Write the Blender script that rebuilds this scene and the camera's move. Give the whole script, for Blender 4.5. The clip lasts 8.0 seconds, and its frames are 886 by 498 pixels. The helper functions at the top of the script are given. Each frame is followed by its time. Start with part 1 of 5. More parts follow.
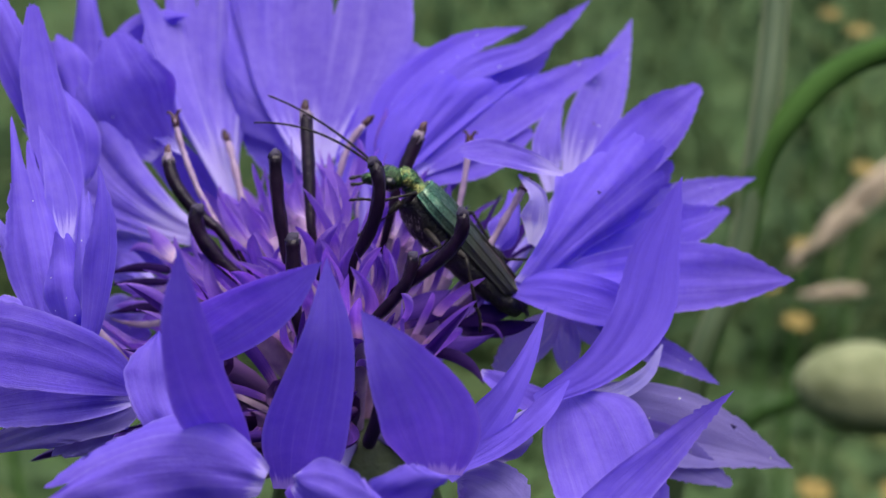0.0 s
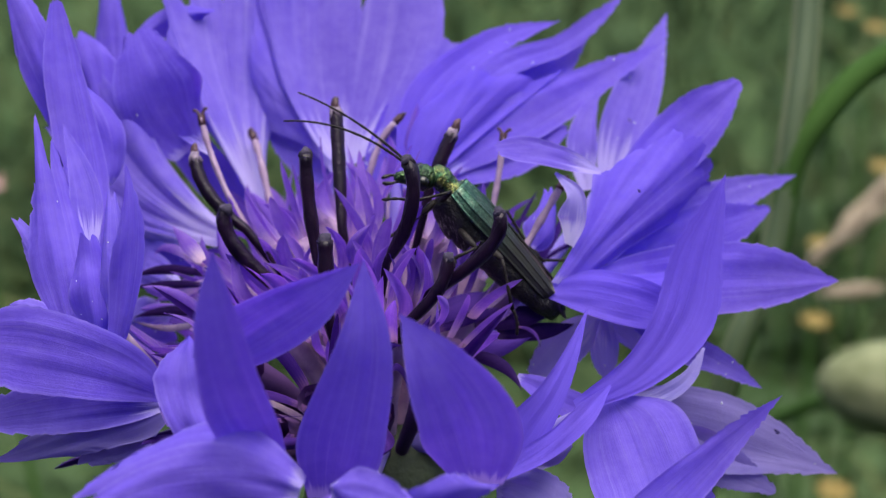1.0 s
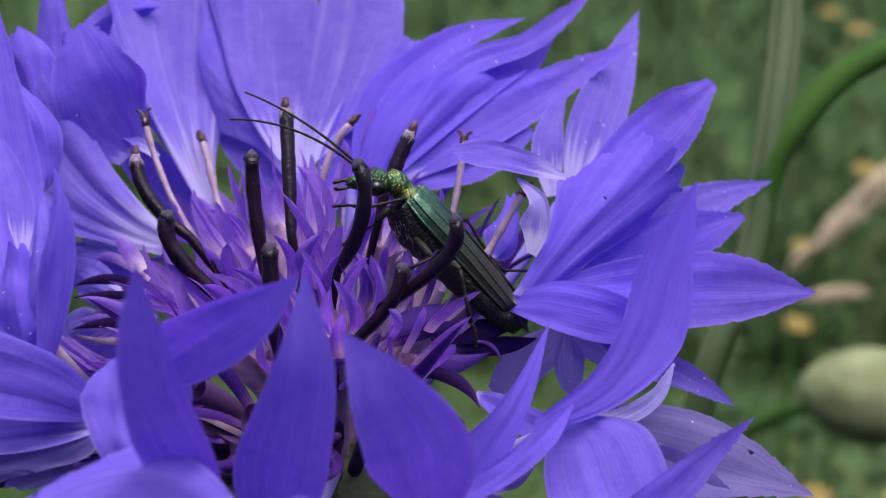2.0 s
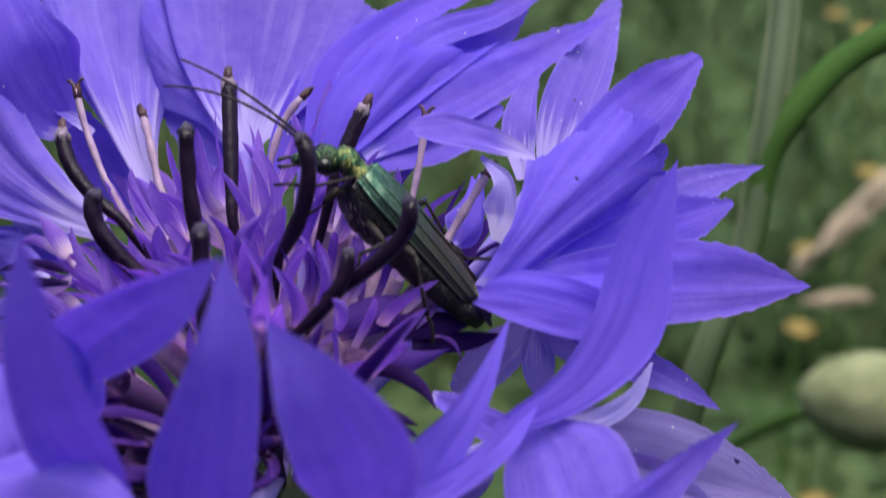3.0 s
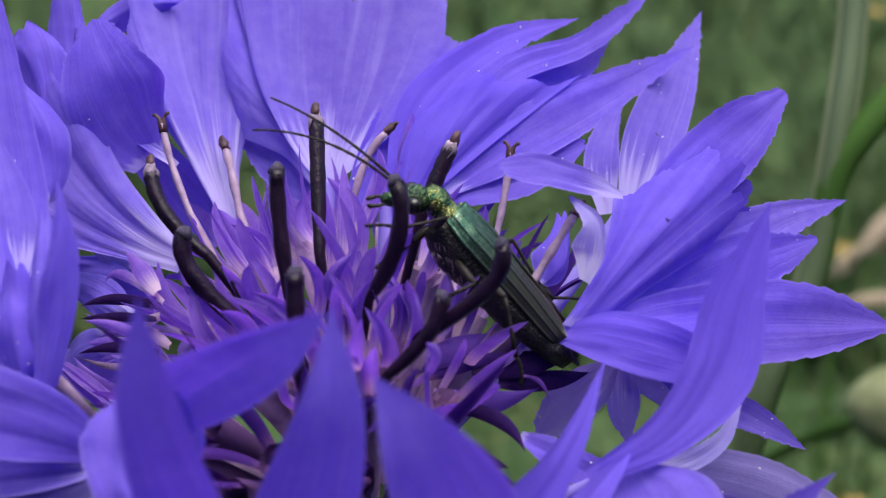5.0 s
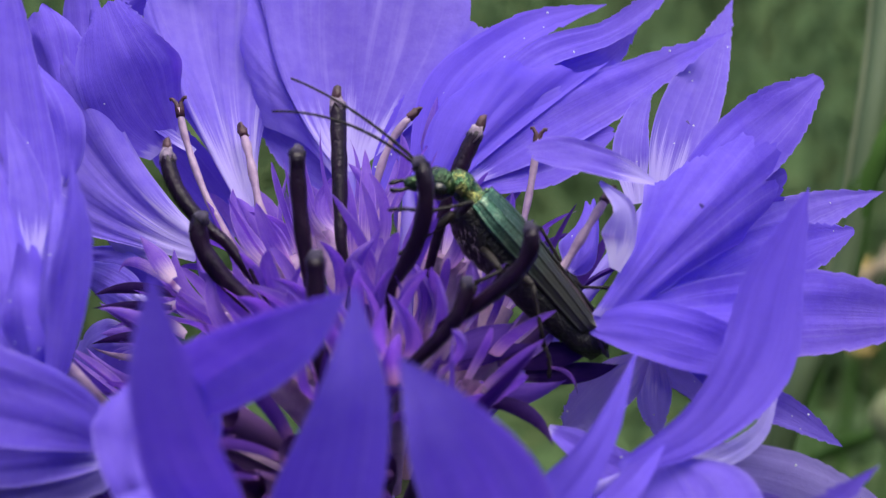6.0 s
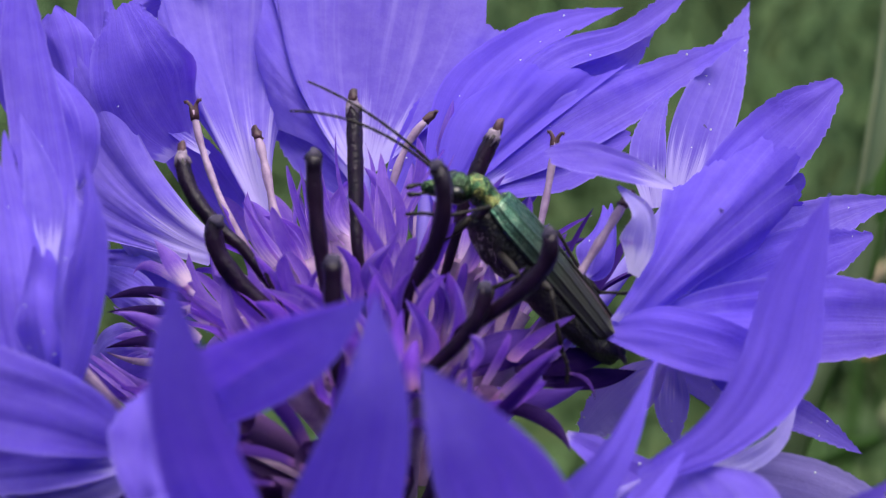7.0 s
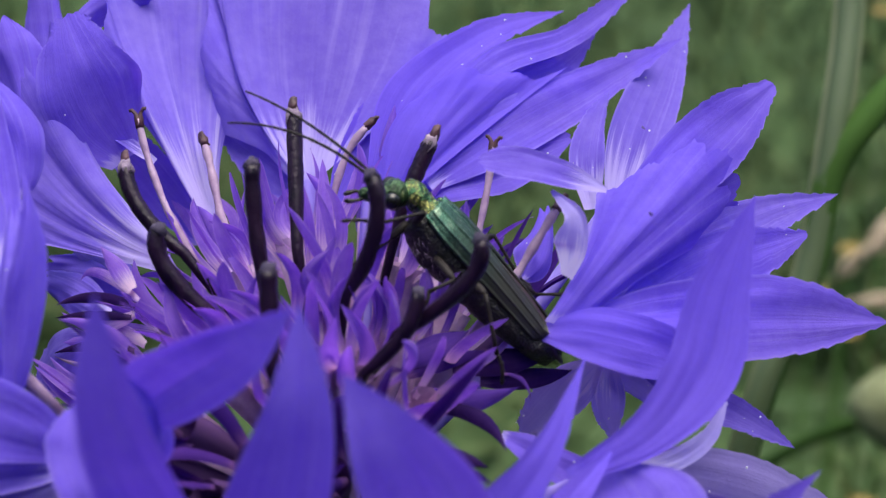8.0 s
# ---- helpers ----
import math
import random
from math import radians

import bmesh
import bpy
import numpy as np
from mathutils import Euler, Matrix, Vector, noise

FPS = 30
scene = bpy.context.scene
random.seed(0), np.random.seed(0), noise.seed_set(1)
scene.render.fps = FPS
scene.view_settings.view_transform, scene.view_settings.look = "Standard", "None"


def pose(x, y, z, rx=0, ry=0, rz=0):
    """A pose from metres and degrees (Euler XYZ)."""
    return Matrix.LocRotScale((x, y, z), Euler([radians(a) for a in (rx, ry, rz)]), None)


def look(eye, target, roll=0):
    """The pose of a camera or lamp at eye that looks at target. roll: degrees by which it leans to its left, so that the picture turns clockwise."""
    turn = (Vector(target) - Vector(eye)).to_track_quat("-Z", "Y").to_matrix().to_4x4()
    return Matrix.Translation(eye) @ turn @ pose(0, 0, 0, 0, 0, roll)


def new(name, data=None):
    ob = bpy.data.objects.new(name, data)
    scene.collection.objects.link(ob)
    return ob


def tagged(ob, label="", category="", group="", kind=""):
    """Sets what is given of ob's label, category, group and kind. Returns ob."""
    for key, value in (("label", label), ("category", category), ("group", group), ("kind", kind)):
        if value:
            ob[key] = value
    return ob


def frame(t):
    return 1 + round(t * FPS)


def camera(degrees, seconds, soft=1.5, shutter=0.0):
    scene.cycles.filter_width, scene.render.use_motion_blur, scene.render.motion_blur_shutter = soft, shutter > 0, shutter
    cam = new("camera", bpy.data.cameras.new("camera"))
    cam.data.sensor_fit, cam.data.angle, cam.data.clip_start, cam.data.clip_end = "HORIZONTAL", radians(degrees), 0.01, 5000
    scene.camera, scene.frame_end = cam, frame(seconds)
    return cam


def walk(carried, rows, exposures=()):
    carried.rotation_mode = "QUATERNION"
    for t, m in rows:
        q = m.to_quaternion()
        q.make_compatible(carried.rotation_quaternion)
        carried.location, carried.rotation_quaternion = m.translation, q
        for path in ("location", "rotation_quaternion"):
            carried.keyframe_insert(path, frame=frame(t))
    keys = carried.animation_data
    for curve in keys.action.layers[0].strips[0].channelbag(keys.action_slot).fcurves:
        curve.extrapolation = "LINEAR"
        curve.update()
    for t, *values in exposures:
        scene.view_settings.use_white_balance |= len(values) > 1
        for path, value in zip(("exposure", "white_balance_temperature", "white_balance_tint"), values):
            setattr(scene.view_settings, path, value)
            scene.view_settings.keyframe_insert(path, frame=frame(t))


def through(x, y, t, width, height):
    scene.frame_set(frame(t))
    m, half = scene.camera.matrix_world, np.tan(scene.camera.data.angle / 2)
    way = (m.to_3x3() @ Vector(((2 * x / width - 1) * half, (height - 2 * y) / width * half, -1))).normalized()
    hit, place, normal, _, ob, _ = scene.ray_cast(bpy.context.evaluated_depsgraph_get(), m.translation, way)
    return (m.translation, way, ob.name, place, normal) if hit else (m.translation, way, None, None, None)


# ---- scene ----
MM = 0.001
HEAD = (0.0, 0.0, 0.5)          # the middle of the flower head

# ---- camera ----
cam = camera(32.0, 8.0, soft=1.1, shutter=0.5)
cam.data.dof.use_dof = True
cam.data.dof.focus_distance = 0.0588
cam.data.dof.aperture_fstop = 78
PATH = [
    (0.0, pose(0.004318, -0.055441, 0.533626, 59.9969, 0.0030, -0.0477)),
    (0.1, pose(0.004283, -0.055097, 0.533574, 59.7481, 0.1037, 0.0866)),
    (0.2, pose(0.004248, -0.054753, 0.533523, 59.5997, 0.2030, 0.2180)),
    (0.3, pose(0.004213, -0.054409, 0.533473, 59.6998, 0.2797, 0.3120)),
    (0.4, pose(0.004178, -0.054065, 0.533423, 60.0081, 0.1678, 0.0805)),
    (0.5, pose(0.004143, -0.053720, 0.533373, 60.2080, 0.0983, -0.0799)),
    (0.6, pose(0.003984, -0.053740, 0.533252, 59.8746, 0.2434, 0.1455)),
    (0.7, pose(0.003826, -0.053761, 0.533130, 59.6432, 0.3779, 0.3505)),
    (0.8, pose(0.003667, -0.053782, 0.533009, 59.3505, 0.4926, 0.5192)),
    (0.9, pose(0.003508, -0.053804, 0.532889, 59.5976, 0.4356, 0.3971)),
    (1.0, pose(0.003349, -0.053827, 0.532769, 59.9714, 0.3587, 0.2389)),
    (1.1, pose(0.003471, -0.053635, 0.532718, 60.0221, 0.5344, 0.5130)),
    (1.2, pose(0.003592, -0.053444, 0.532667, 60.0326, 0.5550, 0.5185)),
    (1.3, pose(0.003714, -0.053252, 0.532616, 59.9804, 0.5556, 0.4890)),
    (1.4, pose(0.003836, -0.053061, 0.532566, 60.2188, 0.3886, 0.1700)),
    (1.5, pose(0.003959, -0.052870, 0.532515, 60.0614, 0.3088, 0.0007)),
    (1.6, pose(0.004101, -0.052608, 0.532375, 59.8113, 0.2283, -0.0294)),
    (1.7, pose(0.004244, -0.052348, 0.532235, 59.8648, 0.0847, -0.1681)),
    (2.8, pose(0.005267, -0.045286, 0.528103, 60.1731, -0.3709, -0.0106)),
    (2.9, pose(0.005757, -0.045631, 0.528011, 60.3814, -0.4538, -0.0192)),
    (3.0, pose(0.006249, -0.045973, 0.527918, 60.0976, -0.4010, 0.2095)),
    (3.1, pose(0.006454, -0.045865, 0.528261, 59.3187, -0.2892, 0.3839)),
    (3.2, pose(0.006660, -0.045757, 0.528604, 58.9878, -0.4190, 0.1453)),
    (3.3, pose(0.006866, -0.045649, 0.528947, 58.9018, -0.4581, 0.0626)),
    (3.4, pose(0.007072, -0.045540, 0.529290, 59.7669, -0.4105, 0.1253)),
    (3.5, pose(0.007278, -0.045431, 0.529632, 60.0183, -0.3377, 0.2340)),
    (3.6, pose(0.007258, -0.045422, 0.529529, 59.5985, -0.2233, 0.4420)),
    (3.7, pose(0.007237, -0.045414, 0.529426, 59.4148, -0.1088, 0.6486)),
    (3.8, pose(0.007216, -0.045406, 0.529324, 59.4013, -0.1096, 0.6584)),
    (3.9, pose(0.007195, -0.045400, 0.529221, 59.4943, -0.1842, 0.5430)),
    (4.0, pose(0.007174, -0.045394, 0.529119, 59.4270, -0.1086, 0.6825)),
    (4.1, pose(0.006905, -0.045318, 0.529121, 59.4865, -0.0305, 0.8767)),
    (4.2, pose(0.006636, -0.045244, 0.529123, 59.7011, 0.0701, 1.1106)),
    (4.3, pose(0.006366, -0.045173, 0.529127, 59.7713, 0.1294, 1.2746)),
    (4.4, pose(0.006096, -0.045103, 0.529132, 59.9043, 0.1565, 1.3841)),
    (4.5, pose(0.005826, -0.045036, 0.529138, 60.0067, 0.1576, 1.4486)),
    (4.6, pose(0.005252, -0.045171, 0.529464, 59.6781, 0.0832, 1.4957)),
    (4.7, pose(0.004675, -0.045303, 0.529789, 59.6065, -0.1622, 1.2509)),
    (5.8, pose(0.003774, -0.044063, 0.527513, 60.3613, -0.1397, 1.8986)),
    (5.9, pose(0.003845, -0.044159, 0.527686, 60.2369, -0.0787, 1.9582)),
    (6.0, pose(0.003774, -0.044063, 0.527513, 60.4242, -0.1127, 1.9461)),
    (6.1, pose(0.003721, -0.044021, 0.527426, 60.5966, -0.2130, 1.9450)),
    (6.2, pose(0.003667, -0.043978, 0.527339, 60.7910, -0.3068, 1.9550)),
    (6.3, pose(0.003614, -0.043935, 0.527251, 61.1503, -0.3397, 2.0730)),
    (6.4, pose(0.003561, -0.043893, 0.527164, 60.9070, -0.3714, 2.1942)),
    (6.5, pose(0.003508, -0.043851, 0.527077, 60.6165, -0.4271, 2.2724)),
    (6.6, pose(0.003467, -0.043816, 0.527145, 59.9576, -0.3151, 2.3502)),
    (6.7, pose(0.003426, -0.043781, 0.527213, 59.8731, -0.2292, 2.3822)),
    (6.8, pose(0.003385, -0.043745, 0.527282, 60.1419, -0.2070, 2.3036)),
    (6.9, pose(0.003345, -0.043710, 0.527350, 60.3059, -0.0913, 2.3890)),
    (7.0, pose(0.003305, -0.043675, 0.527418, 60.4691, -0.1696, 2.1324)),
    (7.1, pose(0.003480, -0.043703, 0.527470, 60.3508, -0.0456, 2.1769)),
    (7.2, pose(0.003655, -0.043733, 0.527521, 60.3343, -0.0650, 1.9694)),
    (7.3, pose(0.003830, -0.043763, 0.527572, 60.1291, 0.0402, 1.9800)),
    (7.4, pose(0.004004, -0.043793, 0.527623, 60.0490, 0.0928, 1.8989)),
    (7.5, pose(0.004179, -0.043825, 0.527673, 60.0517, 0.0419, 1.6383)),
    (7.6, pose(0.004373, -0.043913, 0.527866, 60.0950, 0.0534, 1.5799)),
    (7.8, pose(0.004761, -0.044090, 0.528251, 59.9525, 0.0675, 1.4477)),
    (8.0, pose(0.005150, -0.044267, 0.528636, 59.8426, 0.1926, 1.5073)),
]
walk(cam, PATH, [(0.0, 1.39), (1.7, 1.4), (3.0, 1.43), (6.0, 1.46), (8.0, 1.49)])

# ---- daylight: thin cloud ----
world = bpy.data.worlds.new("sky")
scene.world = world
world.use_nodes = True
wn = world.node_tree
sky = wn.nodes.new("ShaderNodeTexSky")
sky.sky_type = "NISHITA"
sky.sun_disc = False
sky.sun_elevation = radians(81)
sky.sun_rotation = radians(53)
sky.dust_density = 4.0
wn.nodes["Background"].inputs["Strength"].default_value = 0.1
wn.links.new(sky.outputs[0], wn.nodes["Background"].inputs["Color"])
sun_data = bpy.data.lights.new("sun", "SUN")
sun_data.energy = 1.35
sun_data.angle = radians(60)
sun_data.color = (1.0, 0.95, 0.88)
sun = new("sun", sun_data)
sun.matrix_world = look((0.2, 0.15, 2.2), (0, 0, 0.5))


# ---- materials ----
def material(name):
    m = bpy.data.materials.new(name)
    m.use_nodes = True
    nt = m.node_tree
    return m, nt, nt.nodes["Principled BSDF"]


def node(nt, kind, **values):
    n = nt.nodes.new(kind)
    for key, value in values.items():
        n.inputs[key].default_value = value
    return n


def ramp(nt, source, stops):
    r = nt.nodes.new("ShaderNodeValToRGB")
    e = r.color_ramp.elements
    while len(e) < len(stops):
        e.new(0.5)
    for k, (at, colour) in enumerate(stops):
        e[k].position = at
        e[k].color = (*colour, 1)
    nt.links.new(source, r.inputs[0])
    return r


def mixed(nt, factor, a, b, blend="MIX"):
    n = nt.nodes.new("ShaderNodeMix")
    n.data_type = "RGBA"
    n.blend_type = blend
    for socket, value in ((n.inputs[0], factor), (n.inputs[6], a), (n.inputs[7], b)):
        if isinstance(value, (int, float)):
            socket.default_value = value
        elif isinstance(value, tuple):
            socket.default_value = (*value, 1)
        else:
            nt.links.new(value, socket)
    return n.outputs[2]


def petal_material(name, deep, light, throat, throat_end, through=0.42, feather=4.0, spec=0.15):
    """Thin living petal: streaks along it, a pale throat, light shining through."""
    m, nt, p = material(name)
    uv = nt.nodes.new("ShaderNodeUVMap")
    stretch = node(nt, "ShaderNodeMapping")
    stretch.inputs["Scale"].default_value = (13.0, 0.8, 1.0)
    nt.links.new(uv.outputs[0], stretch.inputs[0])
    info = nt.nodes.new("ShaderNodeObjectInfo")
    shift = nt.nodes.new("ShaderNodeVectorMath")
    shift.operation = "ADD"
    nt.links.new(stretch.outputs[0], shift.inputs[0])
    nt.links.new(info.outputs["Random"], shift.inputs[1])
    streak = node(nt, "ShaderNodeTexNoise", Scale=1.0, Detail=5.0, Roughness=0.68)
    nt.links.new(shift.outputs[0], streak.inputs["Vector"])
    tc = nt.nodes.new("ShaderNodeTexCoord")
    patch = node(nt, "ShaderNodeTexNoise", Scale=200.0, Detail=3.0)
    nt.links.new(tc.outputs["Object"], patch.inputs["Vector"])
    grain = node(nt, "ShaderNodeTexNoise", Scale=5200.0, Detail=2.0)
    nt.links.new(tc.outputs["Object"], grain.inputs["Vector"])
    tone = ramp(nt, streak.outputs[0], [(0.15, deep), (0.85, light)]).outputs[0]
    tone = mixed(nt, 0.4, tone, ramp(nt, patch.outputs[0], [(0.35, deep), (0.65, light)]).outputs[0])
    sep = nt.nodes.new("ShaderNodeSeparateXYZ")
    nt.links.new(uv.outputs[0], sep.inputs[0])
    along = nt.nodes.new("ShaderNodeMath")
    along.operation = "MULTIPLY_ADD"
    nt.links.new(streak.outputs[0], along.inputs[0])
    along.inputs[1].default_value = -feather * throat_end
    late = node(nt, "ShaderNodeMath")
    late.operation = "ADD"
    late.inputs[1].default_value = 0.35 * feather * throat_end
    nt.links.new(sep.outputs[1], late.inputs[0])
    nt.links.new(late.outputs[0], along.inputs[2])
    fade = ramp(nt, along.outputs[0], [(0.0, (1, 1, 1)), (max(throat_end, 0.02), (0, 0, 0))])
    fade.color_ramp.interpolation = "EASE"
    mottle = node(nt, "ShaderNodeTexNoise", Scale=1500.0, Detail=4.0, Roughness=0.7)
    nt.links.new(tc.outputs["Object"], mottle.inputs["Vector"])
    tone = mixed(nt, 0.1, tone, ramp(nt, mottle.outputs[0], [(0.35, deep), (0.65, throat)]).outputs[0])
    tone = mixed(nt, fade.outputs[0], tone, throat)
    rim = nt.nodes.new("ShaderNodeMath")            # the thin margin is paler than the blade
    rim.operation = "PINGPONG"
    rim.inputs[1].default_value = 0.5
    nt.links.new(sep.outputs[0], rim.inputs[0])
    edge = ramp(nt, rim.outputs[0], [(0.0, (0.28, 0.28, 0.28)), (0.05, (0, 0, 0))])
    tone = mixed(nt, edge.outputs[0], tone, throat)
    own = ramp(nt, info.outputs["Random"], [(0.0, (0.9, 0.9, 0.95)), (1.0, (1.08, 1.09, 1.03))])
    tone = mixed(nt, 1.0, tone, own.outputs[0], "MULTIPLY")         # no two petals are quite the same
    vein = node(nt, "ShaderNodeTexNoise", Scale=1.0, Detail=3.0)
    fine = nt.nodes.new("ShaderNodeMapping")
    fine.inputs["Scale"].default_value = (28.0, 0.7, 1.0)
    nt.links.new(uv.outputs[0], fine.inputs[0])
    nt.links.new(fine.outputs[0], vein.inputs["Vector"])
    lines = ramp(nt, vein.outputs[0], [(0.6, (0, 0, 0)), (0.75, (0.2, 0.2, 0.2))])
    tone = mixed(nt, lines.outputs[0], tone, deep)
    pale = ramp(nt, vein.outputs[0], [(0.26, (0.24, 0.24, 0.24)), (0.42, (0, 0, 0))])
    tone = mixed(nt, pale.outputs[0], tone, throat)
    nt.links.new(tone, p.inputs["Base Color"])
    p.inputs["Roughness"].default_value = 0.6
    p.inputs["Specular IOR Level"].default_value = spec
    bump = node(nt, "ShaderNodeBump", Strength=0.19, Distance=0.0003)
    relief = nt.nodes.new("ShaderNodeMath")
    relief.operation = "MULTIPLY_ADD"
    nt.links.new(grain.outputs[0], relief.inputs[0])
    relief.inputs[1].default_value = 0.25
    nt.links.new(streak.outputs[0], relief.inputs[2])
    nt.links.new(relief.outputs[0], bump.inputs["Height"])
    nt.links.new(bump.outputs[0], p.inputs["Normal"])
    glow = nt.nodes.new("ShaderNodeBsdfTranslucent")
    nt.links.new(mixed(nt, 1.0, tone, (0.84, 0.54, 1.0), "MULTIPLY"), glow.inputs[0])     # the pigment filters what shines through
    nt.links.new(bump.outputs[0], glow.inputs["Normal"])
    both = nt.nodes.new("ShaderNodeMixShader")
    both.inputs[0].default_value = through
    nt.links.new(p.outputs[0], both.inputs[1])
    nt.links.new(glow.outputs[0], both.inputs[2])
    nt.links.new(both.outputs[0], nt.nodes["Material Output"].inputs[0])
    return m


def plain(name, dark, light, scale, rough=0.6, metal=0.0, bump=0.0, detail=4.0, stretch=(1, 1, 1), spec=0.5, depth=0.2):
    m, nt, p = material(name)
    tc = nt.nodes.new("ShaderNodeTexCoord")
    mp = nt.nodes.new("ShaderNodeMapping")
    mp.inputs["Scale"].default_value = stretch
    nt.links.new(tc.outputs["Object"], mp.inputs[0])
    n1 = node(nt, "ShaderNodeTexNoise", Scale=scale, Detail=detail, Roughness=0.6)
    nt.links.new(mp.outputs[0], n1.inputs["Vector"])
    nt.links.new(ramp(nt, n1.outputs[0], [(0.3, dark), (0.7, light)]).outputs[0], p.inputs["Base Color"])
    p.inputs["Roughness"].default_value = rough
    p.inputs["Metallic"].default_value = metal
    p.inputs["Specular IOR Level"].default_value = spec
    if bump:
        n2 = node(nt, "ShaderNodeTexNoise", Scale=scale * 6, Detail=3.0)
        nt.links.new(mp.outputs[0], n2.inputs["Vector"])
        b = node(nt, "ShaderNodeBump", Strength=bump, Distance=1.0 / scale * depth)
        nt.links.new(n2.outputs[0], b.inputs["Height"])
        nt.links.new(b.outputs[0], p.inputs["Normal"])
    return m


PETAL = petal_material("cornflower_blue", (0.13, 0.07, 0.62), (0.25, 0.164, 0.89), (0.45, 0.37, 0.88), 0.05)
PALE_THROAT = petal_material("cornflower_pale_throat", (0.145, 0.084, 0.62), (0.255, 0.178, 0.83), (0.55, 0.47, 0.93), 0.2)
PLAIN_PETAL = petal_material("cornflower_deep_blue", (0.12, 0.065, 0.6), (0.225, 0.145, 0.86), (0.25, 0.17, 0.86), 0.03)
WHITE_FOLD = petal_material("cornflower_white_fold", (0.32, 0.26, 0.76), (0.52, 0.46, 0.9), (0.78, 0.72, 0.95), 0.3)
UNDERSIDE = petal_material("cornflower_underside", (0.24, 0.19, 0.6), (0.4, 0.34, 0.8), (0.5, 0.46, 0.85), 0.08, 0.55)
FUNNEL = petal_material("cornflower_white_funnel", (0.155, 0.09, 0.66), (0.31, 0.225, 0.91), (0.58, 0.5, 0.93), 0.28)
LOBE = petal_material("disc_violet", (0.15, 0.055, 0.5), (0.38, 0.19, 0.85), (0.88, 0.68, 0.82), 0.4, 0.55, 1.2)
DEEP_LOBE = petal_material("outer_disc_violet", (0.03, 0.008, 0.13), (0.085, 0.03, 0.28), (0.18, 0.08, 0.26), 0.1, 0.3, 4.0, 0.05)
TUBE = plain("floret_tube_pink", (0.3, 0.16, 0.4), (0.74, 0.54, 0.68), 700, 0.5, bump=0.2)
ANTHER = plain("anther_purple_black", (0.003, 0.001, 0.007), (0.022, 0.009, 0.028), 1600, 0.3, bump=0.4, stretch=(1, 1, 0.15), spec=0.24)
STYLE = plain("style_pink", (0.18, 0.1, 0.22), (0.46, 0.33, 0.45), 900, 0.5, bump=0.2)
STIGMA = plain("stigma_brown", (0.02, 0.006, 0.012), (0.085, 0.03, 0.045), 1200, 0.6, bump=0.3)
TIP = plain("anther_tip_grey", (0.016, 0.013, 0.03), (0.085, 0.072, 0.115), 2200, 0.7, bump=0.6, spec=0.1)
WING = plain("wing_brown", (0.03, 0.018, 0.022), (0.085, 0.055, 0.06), 900, 0.4, 0.1, bump=0.3, stretch=(0.3, 1, 1))
DUST = plain("dust_white", (0.6, 0.58, 0.62), (0.85, 0.84, 0.86), 3000, 0.8)
BLEMISH = plain("blemish_violet", (0.04, 0.02, 0.16), (0.08, 0.045, 0.26), 2500, 0.6)
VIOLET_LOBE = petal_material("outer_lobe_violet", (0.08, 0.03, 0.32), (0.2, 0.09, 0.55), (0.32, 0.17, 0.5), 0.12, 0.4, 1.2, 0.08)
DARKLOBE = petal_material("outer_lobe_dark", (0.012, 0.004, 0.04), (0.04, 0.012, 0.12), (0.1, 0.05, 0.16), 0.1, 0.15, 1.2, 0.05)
POLLEN = plain("pollen_white", (0.08, 0.05, 0.11), (0.36, 0.28, 0.36), 2500, 0.8, bump=0.5)
GREEN = plain("involucre_green", (0.02, 0.035, 0.012), (0.07, 0.1, 0.035), 300, 0.6, bump=0.3)


def granular(name, stops, grain, rough, metal, relief):
    """Metallic chitin: fine punctures over larger drifts of colour."""
    m, nt, p = material(name)
    tc = nt.nodes.new("ShaderNodeTexCoord")
    drift = node(nt, "ShaderNodeTexNoise", Scale=grain * 0.12, Detail=6.0, Roughness=0.75)
    cells = node(nt, "ShaderNodeTexVoronoi", Scale=grain)
    nt.links.new(tc.outputs["Object"], drift.inputs["Vector"])
    nt.links.new(tc.outputs["Object"], cells.inputs["Vector"])
    tone = ramp(nt, drift.outputs[0], stops).outputs[0]
    pits = ramp(nt, cells.outputs["Distance"], [(0.1, (1.25, 1.25, 1.2)), (0.6, (0.4, 0.4, 0.42))])
    nt.links.new(mixed(nt, 1.0, tone, pits.outputs[0], "MULTIPLY"), p.inputs["Base Color"])
    p.inputs["Roughness"].default_value = rough
    p.inputs["Metallic"].default_value = metal
    bump = node(nt, "ShaderNodeBump", Strength=relief, Distance=0.5 / grain)
    bump.invert = True
    nt.links.new(cells.outputs["Distance"], bump.inputs["Height"])
    nt.links.new(bump.outputs[0], p.inputs["Normal"])
    return m


ELYTRA = granular("elytra_green", [(0.3, (0.02, 0.075, 0.052)), (0.5, (0.065, 0.175, 0.12)), (0.72, (0.28, 0.36, 0.25))], 22000, 0.32, 0.8, 0.5)
GOLD = granular("pronotum_gold", [(0.36, (0.012, 0.05, 0.03)), (0.46, (0.07, 0.19, 0.085)), (0.56, (0.34, 0.32, 0.1)), (0.64, (0.05, 0.15, 0.07)), (0.75, (0.27, 0.3, 0.11))], 13000, 0.26, 0.85, 1.0)
HEADGREEN = granular("head_green", [(0.35, (0.006, 0.02, 0.012)), (0.55, (0.06, 0.13, 0.05)), (0.7, (0.3, 0.3, 0.1))], 9000, 0.34, 0.6, 0.9)
EYE = plain("eye_black", (0.004, 0.004, 0.004), (0.01, 0.01, 0.01), 900, 0.15)
